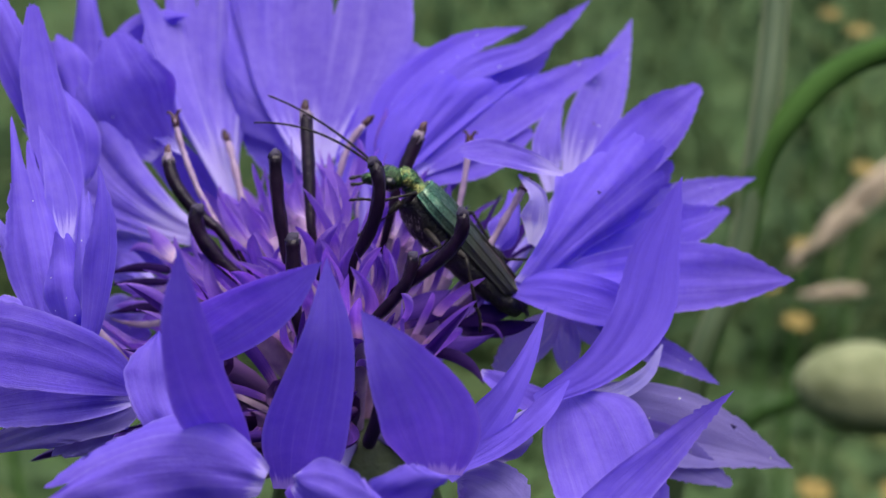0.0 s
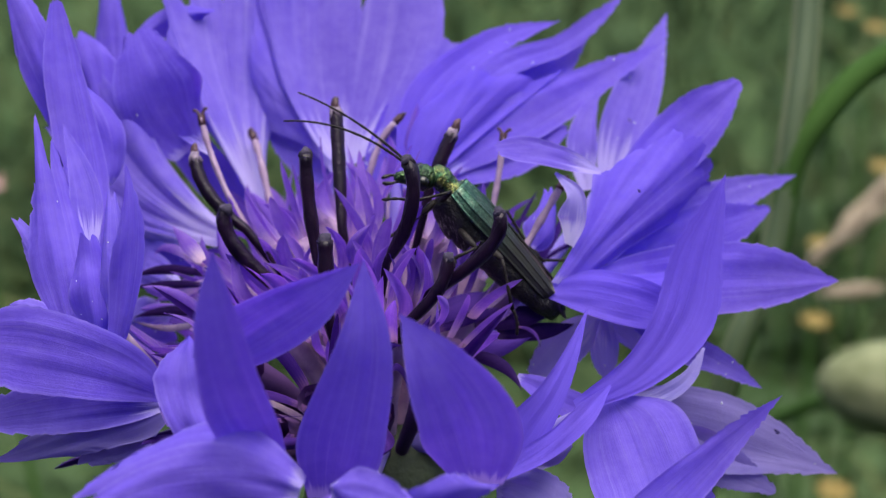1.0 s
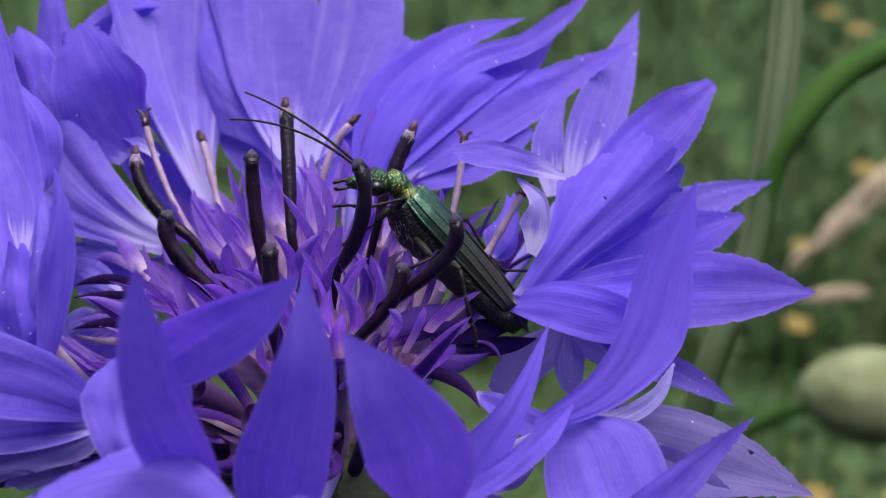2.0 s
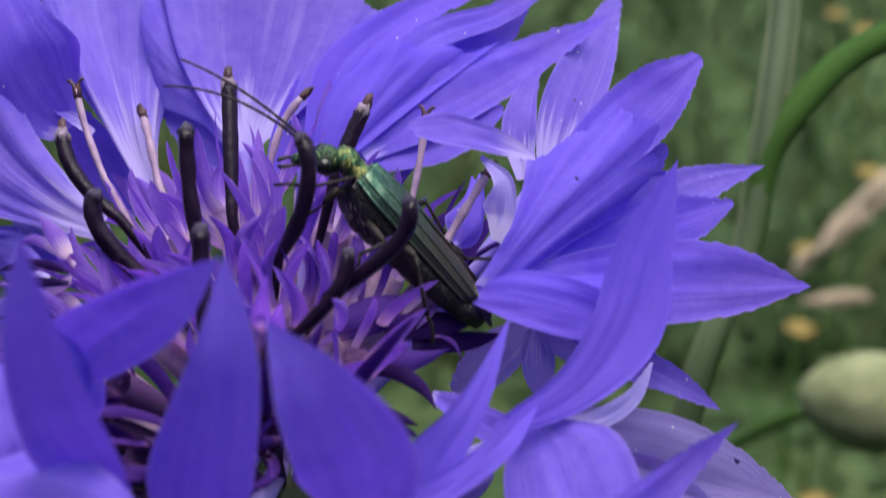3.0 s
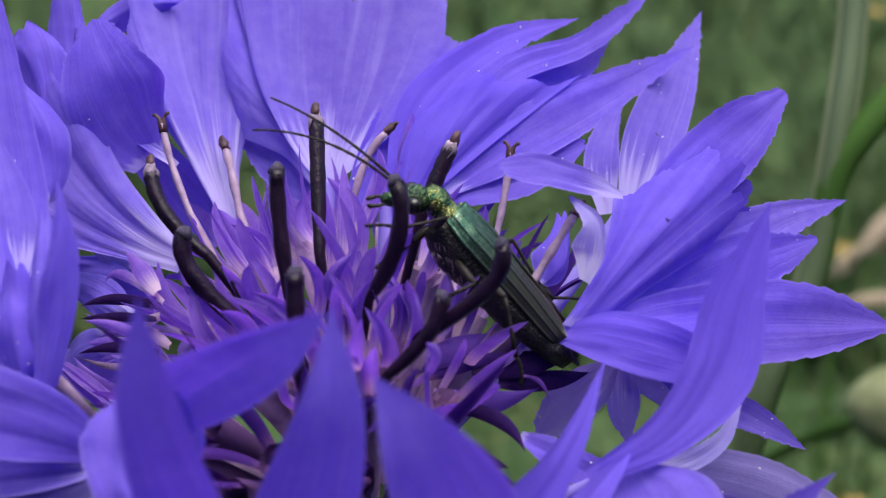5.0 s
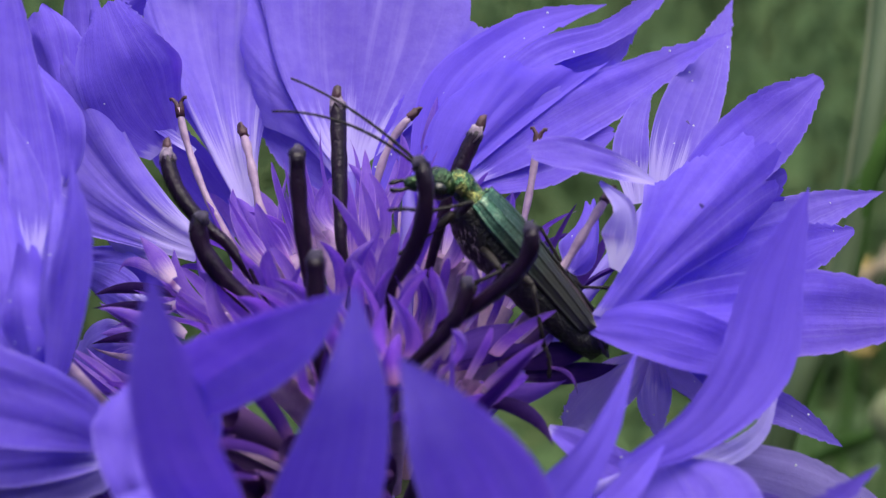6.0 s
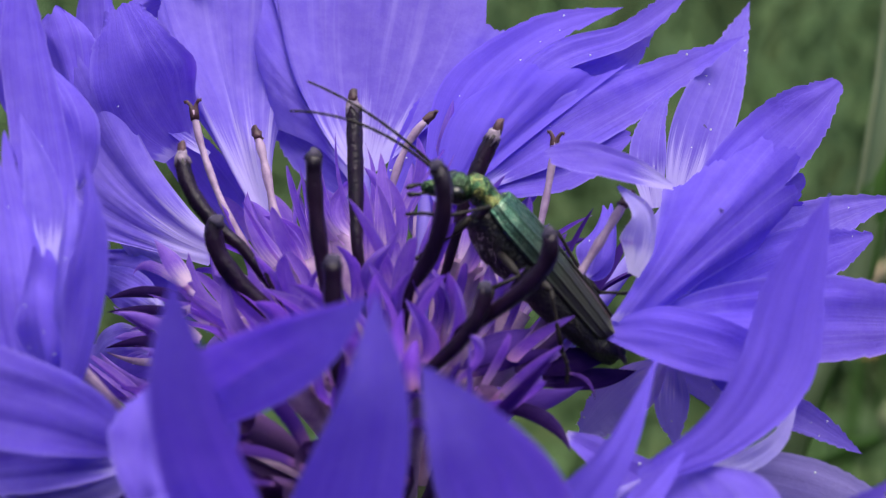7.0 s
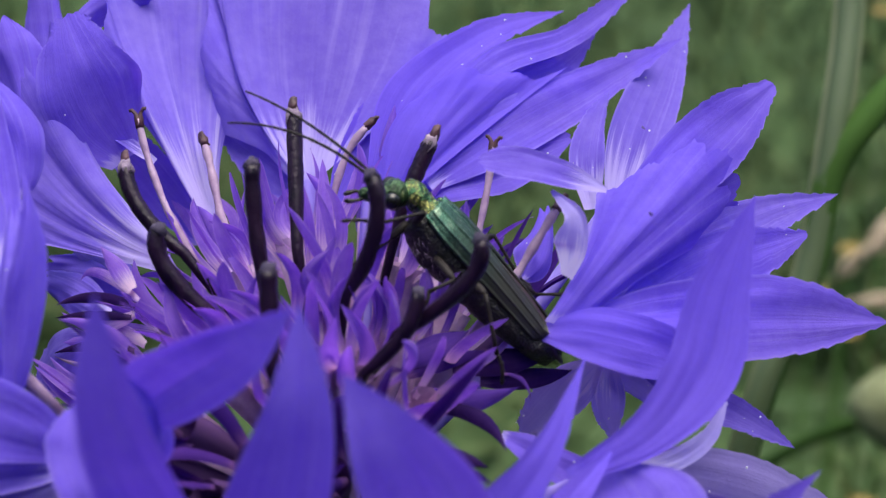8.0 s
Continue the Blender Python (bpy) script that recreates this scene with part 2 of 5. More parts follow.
LEG = plain("leg_black", (0.006, 0.005, 0.005), (0.026, 0.021, 0.02), 1500, 0.5, 0.0, bump=0.3, spec=0.2)
BLACK = granular("chitin_black", [(0.35, (0.004, 0.004, 0.005)), (0.6, (0.016, 0.013, 0.011)), (0.78, (0.08, 0.062, 0.042))], 11000, 0.42, 0.1, 0.8)
SOIL = plain("meadow_ground", (0.037, 0.073, 0.025), (0.07, 0.11, 0.045), 9, 0.9, bump=0.6, spec=0.1)
BLADE = plain("grass_blade", (0.033, 0.067, 0.024), (0.066, 0.108, 0.045), 6, 0.7, spec=0.15)
RIDGE = plain("stem_pale_ridge", (0.085, 0.115, 0.05), (0.15, 0.175, 0.095), 60, 0.7)
PALE = plain("stem_grey_green", (0.055, 0.09, 0.036), (0.085, 0.122, 0.055), 40, 0.6)
STEM = plain("stem_green", (0.026, 0.068, 0.011), (0.05, 0.108, 0.023), 60, 0.8, spec=0.1)
POD = plain("pod_green", (0.12, 0.14, 0.065), (0.3, 0.32, 0.18), 120, 0.8, bump=0.3, spec=0.15)
YELLOW = plain("ochre_petal", (0.12, 0.09, 0.012), (0.24, 0.16, 0.024), 300, 0.7)
ORANGE = plain("salmon_petal", (0.26, 0.14, 0.11), (0.36, 0.22, 0.19), 300, 0.7)
STRAW = plain("straw", (0.28, 0.22, 0.15), (0.48, 0.39, 0.28), 80, 0.8)


def vary_by_piece(mat, low, high):
    """Tint each separate piece of a mesh differently."""
    nt = mat.node_tree
    p = nt.nodes["Principled BSDF"]
    source = p.inputs["Base Color"].links[0].from_socket
    geo = nt.nodes.new("ShaderNodeNewGeometry")
    tint = ramp(nt, geo.outputs["Random Per Island"], [(0.0, low), (0.55, (1, 1, 1)), (1.0, high)])
    nt.links.new(mixed(nt, 1.0, source, tint.outputs[0], "MULTIPLY"), p.inputs["Base Color"])


def dull_tail(mat, start, end, colour):
    """The wing cases lose their green towards the tail; darker reflections there are put into the colour too."""
    nt = mat.node_tree
    p = nt.nodes["Principled BSDF"]
    source = p.inputs["Base Color"].links[0].from_socket
    tc = nt.nodes.new("ShaderNodeTexCoord")
    sep = nt.nodes.new("ShaderNodeSeparateXYZ")
    nt.links.new(tc.outputs["Object"], sep.inputs[0])
    mr = node(nt, "ShaderNodeMapRange")
    mr.inputs["From Min"].default_value = start
    mr.inputs["From Max"].default_value = end
    nt.links.new(sep.outputs[0], mr.inputs[0])
    nt.links.new(mixed(nt, mr.outputs[0], source, colour), p.inputs["Base Color"])


dull_tail(ELYTRA, -0.4 * MM, -3.4 * MM, (0.06, 0.06, 0.05))
vary_by_piece(BLADE, (0.78, 0.84, 0.78), (1.75, 1.2, 1.0))


# ---- mesh helpers ----
def link(name, bm, mat, parent=None, label="", smooth=True):
    me = bpy.data.meshes.new(name)
    bm.normal_update()
    bm.to_mesh(me)
    bm.free()
    me.materials.append(mat)
    if smooth:
        me.polygons.foreach_set("use_smooth", [True] * len(me.polygons))
    ob = new(name, me)
    if parent:
        ob.parent = parent
    return tagged(ob, label) if label else ob


part = link


def bend(a, b, c, s):
    """The point s along a curve that passes a, b half way, and c."""
    k = 2 * b - (a + c) / 2
    return a * (1 - s) ** 2 + k * 2 * s * (1 - s) + c * s * s


def bend_way(a, b, c, s):
    k = 2 * b - (a + c) / 2
    return ((k - a) * (1 - s) + (c - k) * s).normalized()


def tube(bm, points, radii, sides=10, caps=True):
    """A round tube along the points."""
    rings = []
    ref = Vector((0.31, 0.83, 0.46))
    n = len(points)
    for i, q in enumerate(points):
        way = (points[min(i + 1, n - 1)] - points[max(i - 1, 0)]).normalized()
        u = (ref - way * ref.dot(way)).normalized()
        w = way.cross(u)
        rings.append([bm.verts.new(q + (u * math.cos(a) + w * math.sin(a)) * radii[i])
                      for a in (2 * math.pi * k / sides for k in range(sides))])
    for r0, r1 in zip(rings, rings[1:]):
        for k in range(sides):
            bm.faces.new((r0[k], r0[(k + 1) % sides], r1[(k + 1) % sides], r1[k]))
    if caps:
        bm.faces.new(rings[0][::-1])
        bm.faces.new(rings[-1])
    return rings


def blade_sheet(bm, a, b, c, side, width, peak, cup, point, rng, rows=34, cols=16, foot=0.2, pleat=0.04, teeth=0.09):
    """A petal blade from a over b to c: lance-shaped, cupped, pleated, folded along its middle, with a few teeth near its tip."""
    uv = bm.loops.layers.uv.verify()
    grid = []
    ph = [rng.uniform(0, 6.3) for _ in range(8)]
    wave = rng.uniform(-0.08, 0.08)
    fold = rng.uniform(-0.05, 0.09) * (pleat > 0)
    skew = rng.uniform(-0.12, 0.12) * (pleat > 0)
    blunt = pleat > 0 and point < 0.95
    cuts = rng.choice((1.5, 2.0, 2.5))
    slope = rng.uniform(-0.16, 0.16)
    for i in range(rows + 1):
        s = i / rows
        q, way = bend(a, b, c, s), bend_way(a, b, c, s)
        u = (side - way * side.dot(way)).normalized()
        nrm = way.cross(u)
        if s < peak:
            w = foot + (1 - foot) * math.sin(math.pi / 2 * s / peak) ** 0.85
        else:
            w = max(math.cos(math.pi / 2 * (s - peak) / (1 - peak)), 0.0) ** point
            if blunt:
                w = 1 - 0.5 * ((s - peak) / (1 - peak)) ** 2
        rough = teeth * max(0, min(1, (s - 0.55) * 3))
        row = []
        rough *= 1 + 0.8 * (i % 3 == 0)
        left = 1 + skew * math.sin(s * 3.1) + (0.075 * math.sin(s * 9 + ph[3]) + rough * rng.uniform(-1, 0.5)) * (pleat > 0)
        right = 1 - skew * math.sin(s * 3.1) + (0.075 * math.sin(s * 8 + ph[4]) + rough * rng.uniform(-1, 0.5)) * (pleat > 0)
        for j in range(cols + 1):
            v = 2 * j / cols - 1
            edge = 1 + ((right if v > 0 else left) - 1) * min(1, abs(v) * 1.1)
            h = cup * width * (v * v - 0.4) * min(1, w * 1.2)
            h += pleat * width * 0.25 * (math.sin(v * 7 + ph[0]) + 0.6 * math.sin(v * 15 + ph[5])) * math.sin(s * 2.6 + 0.3) * min(1, w * 1.5)
            h += wave * width * math.sin(s * 5 + ph[1]) * v + 0.03 * width * math.sin(s * 9 + ph[2] + v * 2) * (pleat > 0)
            h += fold * width * (abs(v) - 0.5) * min(1, w * 1.3)
            if pleat > 0:
                h += 0.11 * width * noise.noise(Vector((s * 3.2, v * 1.3, ph[6] * 9))) + 0.055 * width * abs(noise.noise(Vector((s * 2.1 + v * 2, v * 4.5, ph[7] * 9))))
            if blunt:               # the end is cut into a few uneven teeth
                f = (v * cuts * 0.5 + ph[0]) % 1.0
                reach = 1 - 0.2 * (1 - abs(2 * f - 1)) ** 1.2 * (0.7 + 0.3 * math.sin(v * 5 + ph[1])) - 0.16 * v * v + slope * v * 0.5
                q = bend(a, b, c, s * reach)
            row.append((bm.verts.new((q + u * (v * w * edge * width / 2) + nrm * h) * MM), (v * 0.5 + 0.5, s)))
        grid.append(row)
    for r0, r1 in zip(grid, grid[1:]):
        for j in range(cols):
            quad = (r0[j], r0[j + 1], r1[j + 1], r1[j])
            f = bm.faces.new([x[0] for x in quad])
            for lp, x in zip(f.loops, quad):
                lp[uv].uv = x[1]
    return [[x[0].co.copy() for x in row] for row in grid]


def spline(points, s):
    """The point s along a smooth curve through all the points; works for vectors and for numbers."""
    n = len(points) - 1
    x = min(max(s, 0.0), 1.0) * n
    k = min(int(x), n - 1)
    f = x - k
    p1, p2 = points[k], points[k + 1]
    p0 = points[k - 1] if k > 0 else p1 * 2 - p2
    p3 = points[k + 2] if k < n - 1 else p2 * 2 - p1
    return (p1 * 2 + (p2 - p0) * f + (p0 * 2 - p1 * 5 + p2 * 4 - p3) * (f * f) + (p1 * 3 - p0 - p2 * 3 + p3) * (f * f * f)) * 0.5


def limb_sheet(bm, spine, face, left, right, cup, fray, rng, rows=64, cols=16):
    """A petal along its spine, turned towards face, with its own half width on either side from foot to tip, and a finely toothed margin."""
    uv = bm.loops.layers.uv.verify()
    ph = rng.uniform(0, 60)
    many = rng.uniform(13, 19)
    swing = rng.uniform(-0.1, 0.1)
    blunt = (left[-1] + right[-1]) / 2
    grid = []
    for i in range(rows + 1):
        s = i / rows
        q = spline(spine, s)
        way = (spline(spine, min(1, s + 0.02)) - spline(spine, max(0, s - 0.02))).normalized()
        u = way.cross(face).normalized()
        nrm = u.cross(way)
        far = min(1.0, max(0.0, (s - 0.35) * 2.2))
        half = []
        for k, side in ((-1, left), (1, right)):
            w = max(spline(side, s), 0.0)
            saw = (s * many + k * ph + 1.2 * noise.noise(Vector((s * 7, ph, k)))) % 1.0
            w += min(fray, w * 0.4) * far * (0.55 - saw) * (1.1 + noise.noise(Vector((s * 11, k * 3, ph))))
            w *= 1 + 0.035 * math.sin(s * 8 + ph * k)
            half.append(w)
        row = []
        for j in range(cols + 1):
            v = 2 * j / cols - 1
            w = half[1] if v > 0 else half[0]
            mean = (half[0] + half[1]) / 2
            h = cup * mean * (v * v - 0.35) + swing * mean * v * math.sin(s * 4 + ph)
            h += 0.02 * mean * (math.sin(v * 8 + ph) + 0.7 * math.sin(v * 17 + 2 * ph)) * math.sin(min(1, s * 1.3) * 2.8)
            h += 0.13 * mean * noise.noise(Vector((s * 3.4, v * 1.3, ph))) + 0.06 * mean * abs(noise.noise(Vector((s * 2.2 + v, v * 4, ph + 9))))
            ahead = 0.0
            if blunt > 0.08 and s > 0.8:        # a blunt end is cut into small teeth
                ahead = (s - 0.8) * 5 * blunt * (0.5 * noise.noise(Vector((v * 3.5, ph, 4))) + 0.25 * noise.noise(Vector((v * 9, ph, 8))) - 0.5 * v * v)
            row.append((bm.verts.new((q + u * (v * w) + nrm * h + way * ahead) * MM), (v * 0.5 + 0.5, s)))
        grid.append(row)
    for r0, r1 in zip(grid, grid[1:]):
        for j in range(cols):
            quad = (r0[j], r0[j + 1], r1[j + 1], r1[j])
            f = bm.faces.new([x[0] for x in quad])
            for lp, x in zip(f.loops, quad):
                lp[uv].uv = x[1]
    return [[x[0].co.copy() for x in row] for row in grid]


def fan_sheet(bm, base, rays, notch, rng, rows=44, per=14):
    """The open limb of a ray floret: one sheet from its narrow throat, spread over the rays and cut between them to the given depths."""
    uv = bm.loops.layers.uv.verify()
    n = len(rays)
    cols = (n - 1) * per
    ph = rng.uniform(0, 50)
    deep = list(notch)
    keen = [rng.uniform(1.3, 2.3) for _ in deep]
    span = (rays[-1][1] - rays[0][1]).length
    def blend(k, f, which):
        p = [rays[max(0, min(n - 1, k + d))][which] for d in (-1, 0, 1, 2)]
        return 0.5 * (2 * p[1] + (p[2] - p[0]) * f + (2 * p[0] - 5 * p[1] + 4 * p[2] - p[3]) * f * f + (3 * p[1] - p[0] - 3 * p[2] + p[3]) * f ** 3)
    grid = []
    for j in range(cols + 1):
        k = min(j // per, n - 2)
        f = j / per - k
        mid, tip = blend(k, f, 0), blend(k, f, 1)
        tri = 1 - abs(2 * f - 1)
        reach = 1 - deep[k] * tri ** keen[k] - 0.09 * tri ** 0.7 * min(1, deep[k] / 0.25) + 0.03 * noise.noise(Vector((j * 0.55, ph, 0))) + rng.uniform(-0.016, 0.006)
        side = (rays[-1][0] - rays[0][0]).normalized() * 0.55 * (2 * j / cols - 1)
        grid.append([bend(base + side, mid, tip, reach * i / rows) for i in range(rows + 1)])
    flat = []
    for j in range(cols + 1):
        line = []
        for i in range(rows + 1):
            across = grid[min(j + 1, cols)][i] - grid[max(j - 1, 0)][i]
            ahead = grid[j][min(i + 1, rows)] - grid[j][max(i - 1, 0)]
            nrm = across.cross(ahead)
            nrm = nrm.normalized() if nrm.length > 1e-9 else Vector((0, 0, 1))
            s, v = i / rows, j / cols * 4
            h = 0.01 * span * math.sin(v * 5.2 + ph) * math.sin(s * 2.4)
            h += 0.06 * span * noise.noise(Vector((s * 2.6, v * 0.9, ph))) * s
            h += 0.013 * span * abs(noise.noise(Vector((s * 1.3 + v, v * 3.1, ph + 7)))) * min(1, s * 2)
            line.append((bm.verts.new((grid[j][i] + nrm * h) * MM), (j / cols, s)))
        flat.append(line)
    for r0, r1 in zip(flat, flat[1:]):
        for i in range(rows):
            quad = (r0[i], r1[i], r1[i + 1], r0[i + 1])
            f = bm.faces.new([x[0] for x in quad])
            for lp, x in zip(f.loops, quad):
                lp[uv].uv = x[1]


# ---- ground ----
def make_ground():
    bm = bmesh.new()
    n = 60
    vs = {}
    for i in range(n + 1):
        for j in range(n + 1):
            x = (i / n * 2 - 1)
            y = (j / n * 2 - 1)
            x, y = 60 * x * abs(x) ** 2, 60 * y * abs(y) ** 2
            vs[i, j] = bm.verts.new((x, y, 0.03 * noise.noise(Vector((x * 2, y * 2, 0)))))
    for i in range(n):
        for j in range(n):
            bm.faces.new((vs[i, j], vs[i + 1, j], vs[i + 1, j + 1], vs[i, j + 1]))
    return tagged(link("ground", bm, SOIL), "green meadow ground under tall grass", "ground", kind="structure")


make_ground()


def make_grass():
    """Meadow all round the flower: a low sward before it, taller unseen blades on the near side to block sky light."""
    rng = random.Random(5)
    verts, faces = [], []
    for k in range(37000):
        ahead = k < 24000
        tall = k >= 30000
        if ahead:
            y = 0.7 + 3.2 * rng.random() ** 1.6
            x = rng.uniform(-1, 1) * (0.25 + 0.5 * y)
            h = rng.uniform(0.04, 0.14)
            if k >= 17000:          # short turf close to the flower
                x, y = rng.uniform(-0.5, 0.6), rng.uniform(0.1, 0.98)
                h = rng.uniform(0.03, 0.08)
        else:
            far, turn = 0.3 + 2.6 * rng.random() ** 1.4, rng.uniform(0.85, 2 * math.pi - 0.85)
            x, y = far * math.sin(turn), far * math.cos(turn)
            h = rng.uniform(0.15, 0.4) if far < 0.5 else rng.uniform(0.25, 1.0)
            # unseen blades behind the camera, added to keep low sky off the front petals
            if tall:
                far, turn = 0.27 + 1.1 * rng.random() ** 1.5, rng.uniform(1.75, 2 * math.pi - 1.75)
                x, y = far * math.sin(turn), far * math.cos(turn)
                h = rng.uniform(0.6, 1.15)
        lean = Vector((rng.gauss(0, 0.45), rng.gauss(0, 0.4), 0)) * h * (1 if ahead else 0.3)
        turf = 17000 <= k < 24000
        if turf:
            lean *= 1.4
        w = (0.002 if turf else 0) + rng.uniform(0.001, 0.0045) * (1 if rng.random() < 0.9 else 2.2) * (1.6 if tall else 1)
        turn = rng.uniform(0, math.pi)
        u = Vector((math.cos(turn), math.sin(turn), rng.uniform(-0.3, 0.3))) * w
        for i in range(5):
            s = i / 4
            q = Vector((x, y, -0.02)) + Vector((0, 0, h * (s - 0.25 * s ** 3))) + lean * s * s
            verts += [q - u * (1 - s * 0.92), q + u * (1 - s * 0.92)]
            if i:
                n = len(verts)
                faces.append((n - 4, n - 3, n - 1, n - 2))
    me = bpy.data.meshes.new("grass")
    me.from_pydata(verts, [], faces)
    me.materials.append(BLADE)
    tagged(new("grass", me), "green meadow grass and leaves, with unseen tall blades that block sky light", "grass", kind="stuff")


make_grass()

# ---- the flower ----
flower = tagged(new("cornflower"), "blue-violet cornflower in full bloom on its stem", "flower")
flower.location = HEAD


def curve_points(a, b, c, n):
    return [bend(a, b, c, i / (n - 1)) for i in range(n)]


BASE = Vector((0.4, 0.0, -7.5))     # where the florets leave the involucre, in mm from the middle
petal_seed = random.Random(11)
dust_seed = random.Random(4)
dust_places = []


def ray_floret(throat):
    bm = bmesh.new()
    t = Vector(throat)
    mid = (BASE + t) / 2 + Vector((0, 0, -1.2))
    pts = curve_points(BASE, mid, t, 9)
    tube(bm, [q * MM for q in pts], [(0.42 - 0.14 * (i / 8) ** 2) * MM for i in range(9)], 10, False)
    uv = bm.loops.layers.uv.verify()
    for f in bm.faces:
        for lp in f.loops:
            lp[uv].uv = (0.5, 0.02)
    return link("ray_floret", bm, PETAL, flower)


def petal(floret, a, b, c, side, width, peak, cup, point, mat=PETAL, foot=0.2):
    bm = bmesh.new()
    grid = blade_sheet(bm, Vector(a), Vector(b), Vector(c), Vector(side), width, peak, cup, point, petal_seed, foot=foot)
    for k in range(dust_seed.choice((0, 0, 1, 1, 2, 4)) if b[1] > -4 else 0):
        i, j = dust_seed.randint(4, len(grid) - 4), dust_seed.randint(1, len(grid[0]) - 2)
        dust_places.append((grid[i][j].lerp(grid[i + 1][j + 1], dust_seed.random()), dust_seed.uniform(0.02, 0.045)))
    return part("petal", bm, mat, floret)


def limb(floret, spine, face, left, right, cup=0.12, mat=PETAL, fray=0.1):
    bm = bmesh.new()
    grid = limb_sheet(bm, [Vector(q) for q in spine], Vector(face), left, right, cup, fray, petal_seed)
    for k in range(dust_seed.choice((0, 1, 2, 3, 5)) if spine[1][1] > -4 else 0):
        i, j = dust_seed.randint(6, len(grid) - 8), dust_seed.randint(1, len(grid[0]) - 3)
        dust_places.append((grid[i][j].lerp(grid[i + 1][j + 1], dust_seed.random()), dust_seed.uniform(0.02, 0.05)))
    return part("petal", bm, mat, floret)


def fan(floret, base, rays, notch, mat):
    bm = bmesh.new()
    fan_sheet(bm, Vector(base), [(Vector(m), Vector(t)) for m, t in rays], notch, petal_seed)
    return part("petal", bm, mat, floret)


floret = ray_floret((-5.5, 8.9, -0.9))
fan(floret, (-5.5, 8.9, -0.9), [((-7.8, 10.9, 1.4), (-10.6, 12.0, 3.7)), ((-8.1, 11.1, 2.5), (-9.9, 12.7, 5.6)), ((-8.2, 11.9, 3.3), (-10.2, 15.0, 7.7)), ((-7.6, 13.1, 3.2), (-8.9, 18.5, 8.7)), ((-6.7, 13.6, 3.2), (-6.9, 19.4, 9.3)), ((-5.7, 13.6, 2.7), (-4.6, 19.2, 8.5)), ((-5.2, 13.4, 1.7), (-3.1, 18.3, 6.2))], (0.03, 0.06, 0.15, 0.16, 0.18, 0.06), FUNNEL)

floret = ray_floret((-7.1, 6.8, -1.6))
fan(floret, (-7.1, 6.8, -1.6), [((-9.1, 8.2, 0.9), (-11.0, 9.8, 4.2)), ((-9.8, 7.7, 1.0), (-12.3, 9.8, 5.0)), ((-10.4, 7.5, 0.6), (-13.6, 9.2, 4.6)), ((-10.8, 7.1, -0.0), (-14.6, 7.9, 3.3)), ((-10.8, 6.8, -0.6), (-14.3, 6.8, 1.4)), ((-10.5, 6.5, -1.1), (-13.3, 5.9, -0.1))], (0.05, 0.06, 0.08, 0.1, 0.1), FUNNEL)
limb(floret, ((-8.5, 9.8, 1.4), (-9.4, 9.6, 3.5), (-10.0, 9.7, 5.3), (-10.8, 10.8, 6.8)), (0.15, -0.76, 0.63), (1.06, 2.21, 2.22, 1.64, 0.77), (0.53, 1.37, 1.80, 1.28, 0.77), 0.03, fray=0.09)
limb(floret, ((-7.6, 9.3, 1.3), (-8.8, 9.7, 2.0), (-10.1, 9.6, 2.7)), (0.10, -0.60, 0.80), (0.14, 0.25, 0.14, 0.00), (0.14, 0.25, 0.17, 0.00), 0.20, FUNNEL)
limb(floret, ((-6.2, 10.7, -2.9), (-8.3, 11.9, -0.8), (-10.7, 12.3, 1.9)), (0.10, -0.86, 0.50), (0.55, 1.05, 0.93, 0.33), (0.55, 0.94, 0.93, 0.33), 0.10)
petal(floret, (-12.1, 11.2, 0.8), (-12.8, 14.4, 5.0), (-13.2, 17.1, 8.4), (1.00, 0.04, 0.07), 1.6, 0.55, 0.20, 0.8)
petal(floret, (-11.6, 14.1, 4.6), (-10.1, 14.8, 5.7), (-7.7, 14.9, 5.9), (0.36, -0.47, -0.81), 1.3, 0.50, 0.20, 0.6)
petal(floret, (-12.5, 10.2, 1.9), (-13.4, 11.8, 4.7), (-14.0, 12.6, 6.0), (0.93, 0.32, 0.16), 2.1, 0.66, 0.20, 0.4)
petal(floret, (-9.2, 7.7, -2.4), (-10.6, 9.3, -2.5), (-12.3, 10.8, -2.6), (0.43, 0.45, 0.78), 1.9, 0.50, 0.20, 0.8, UNDERSIDE)
petal(floret, (-8.4, 6.8, -2.6), (-10.6, 8.7, -3.4), (-13.1, 10.1, -3.8), (0.13, 0.50, 0.86), 2.2, 0.50, 0.20, 0.8)
petal(floret, (-9.2, 3.6, -4.0), (-10.6, 4.6, -5.1), (-12.5, 4.8, -7.5), (-0.65, 0.38, 0.66), 2.6, 0.50, 0.20, 0.8, PALE_THROAT)
petal(floret, (-8.8, 4.4, -2.7), (-10.5, 6.0, -2.7), (-12.5, 7.5, -2.7), (0.45, 0.45, 0.77), 1.6, 0.50, 0.20, 0.8, PALE_THROAT)

floret = ray_floret((-1.8, 10.3, 0.0))
fan(floret, (-1.8, 10.3, 0.0), [((-3.6, 11.4, 0.6), (-5.5, 12.6, 1.0)), ((-4.4, 12.4, 2.3), (-6.1, 14.2, 3.9)), ((-4.7, 13.0, 3.2), (-5.9, 16.0, 5.8)), ((-4.8, 13.4, 3.7), (-5.4, 18.4, 8.5)), ((-3.6, 14.2, 3.9), (-3.7, 20.1, 9.4)), ((-2.1, 14.8, 4.0), (-1.3, 18.0, 6.9)), ((-0.4, 14.5, 3.9), (0.6, 19.6, 8.6)), ((1.2, 13.5, 3.5), (2.7, 17.7, 6.5)), ((1.7, 12.2, 2.4), (3.5, 15.0, 4.1))], (0.04, 0.04, 0.06, 0.14, 0.1, 0.22, 0.14, 0.12), PALE_THROAT)
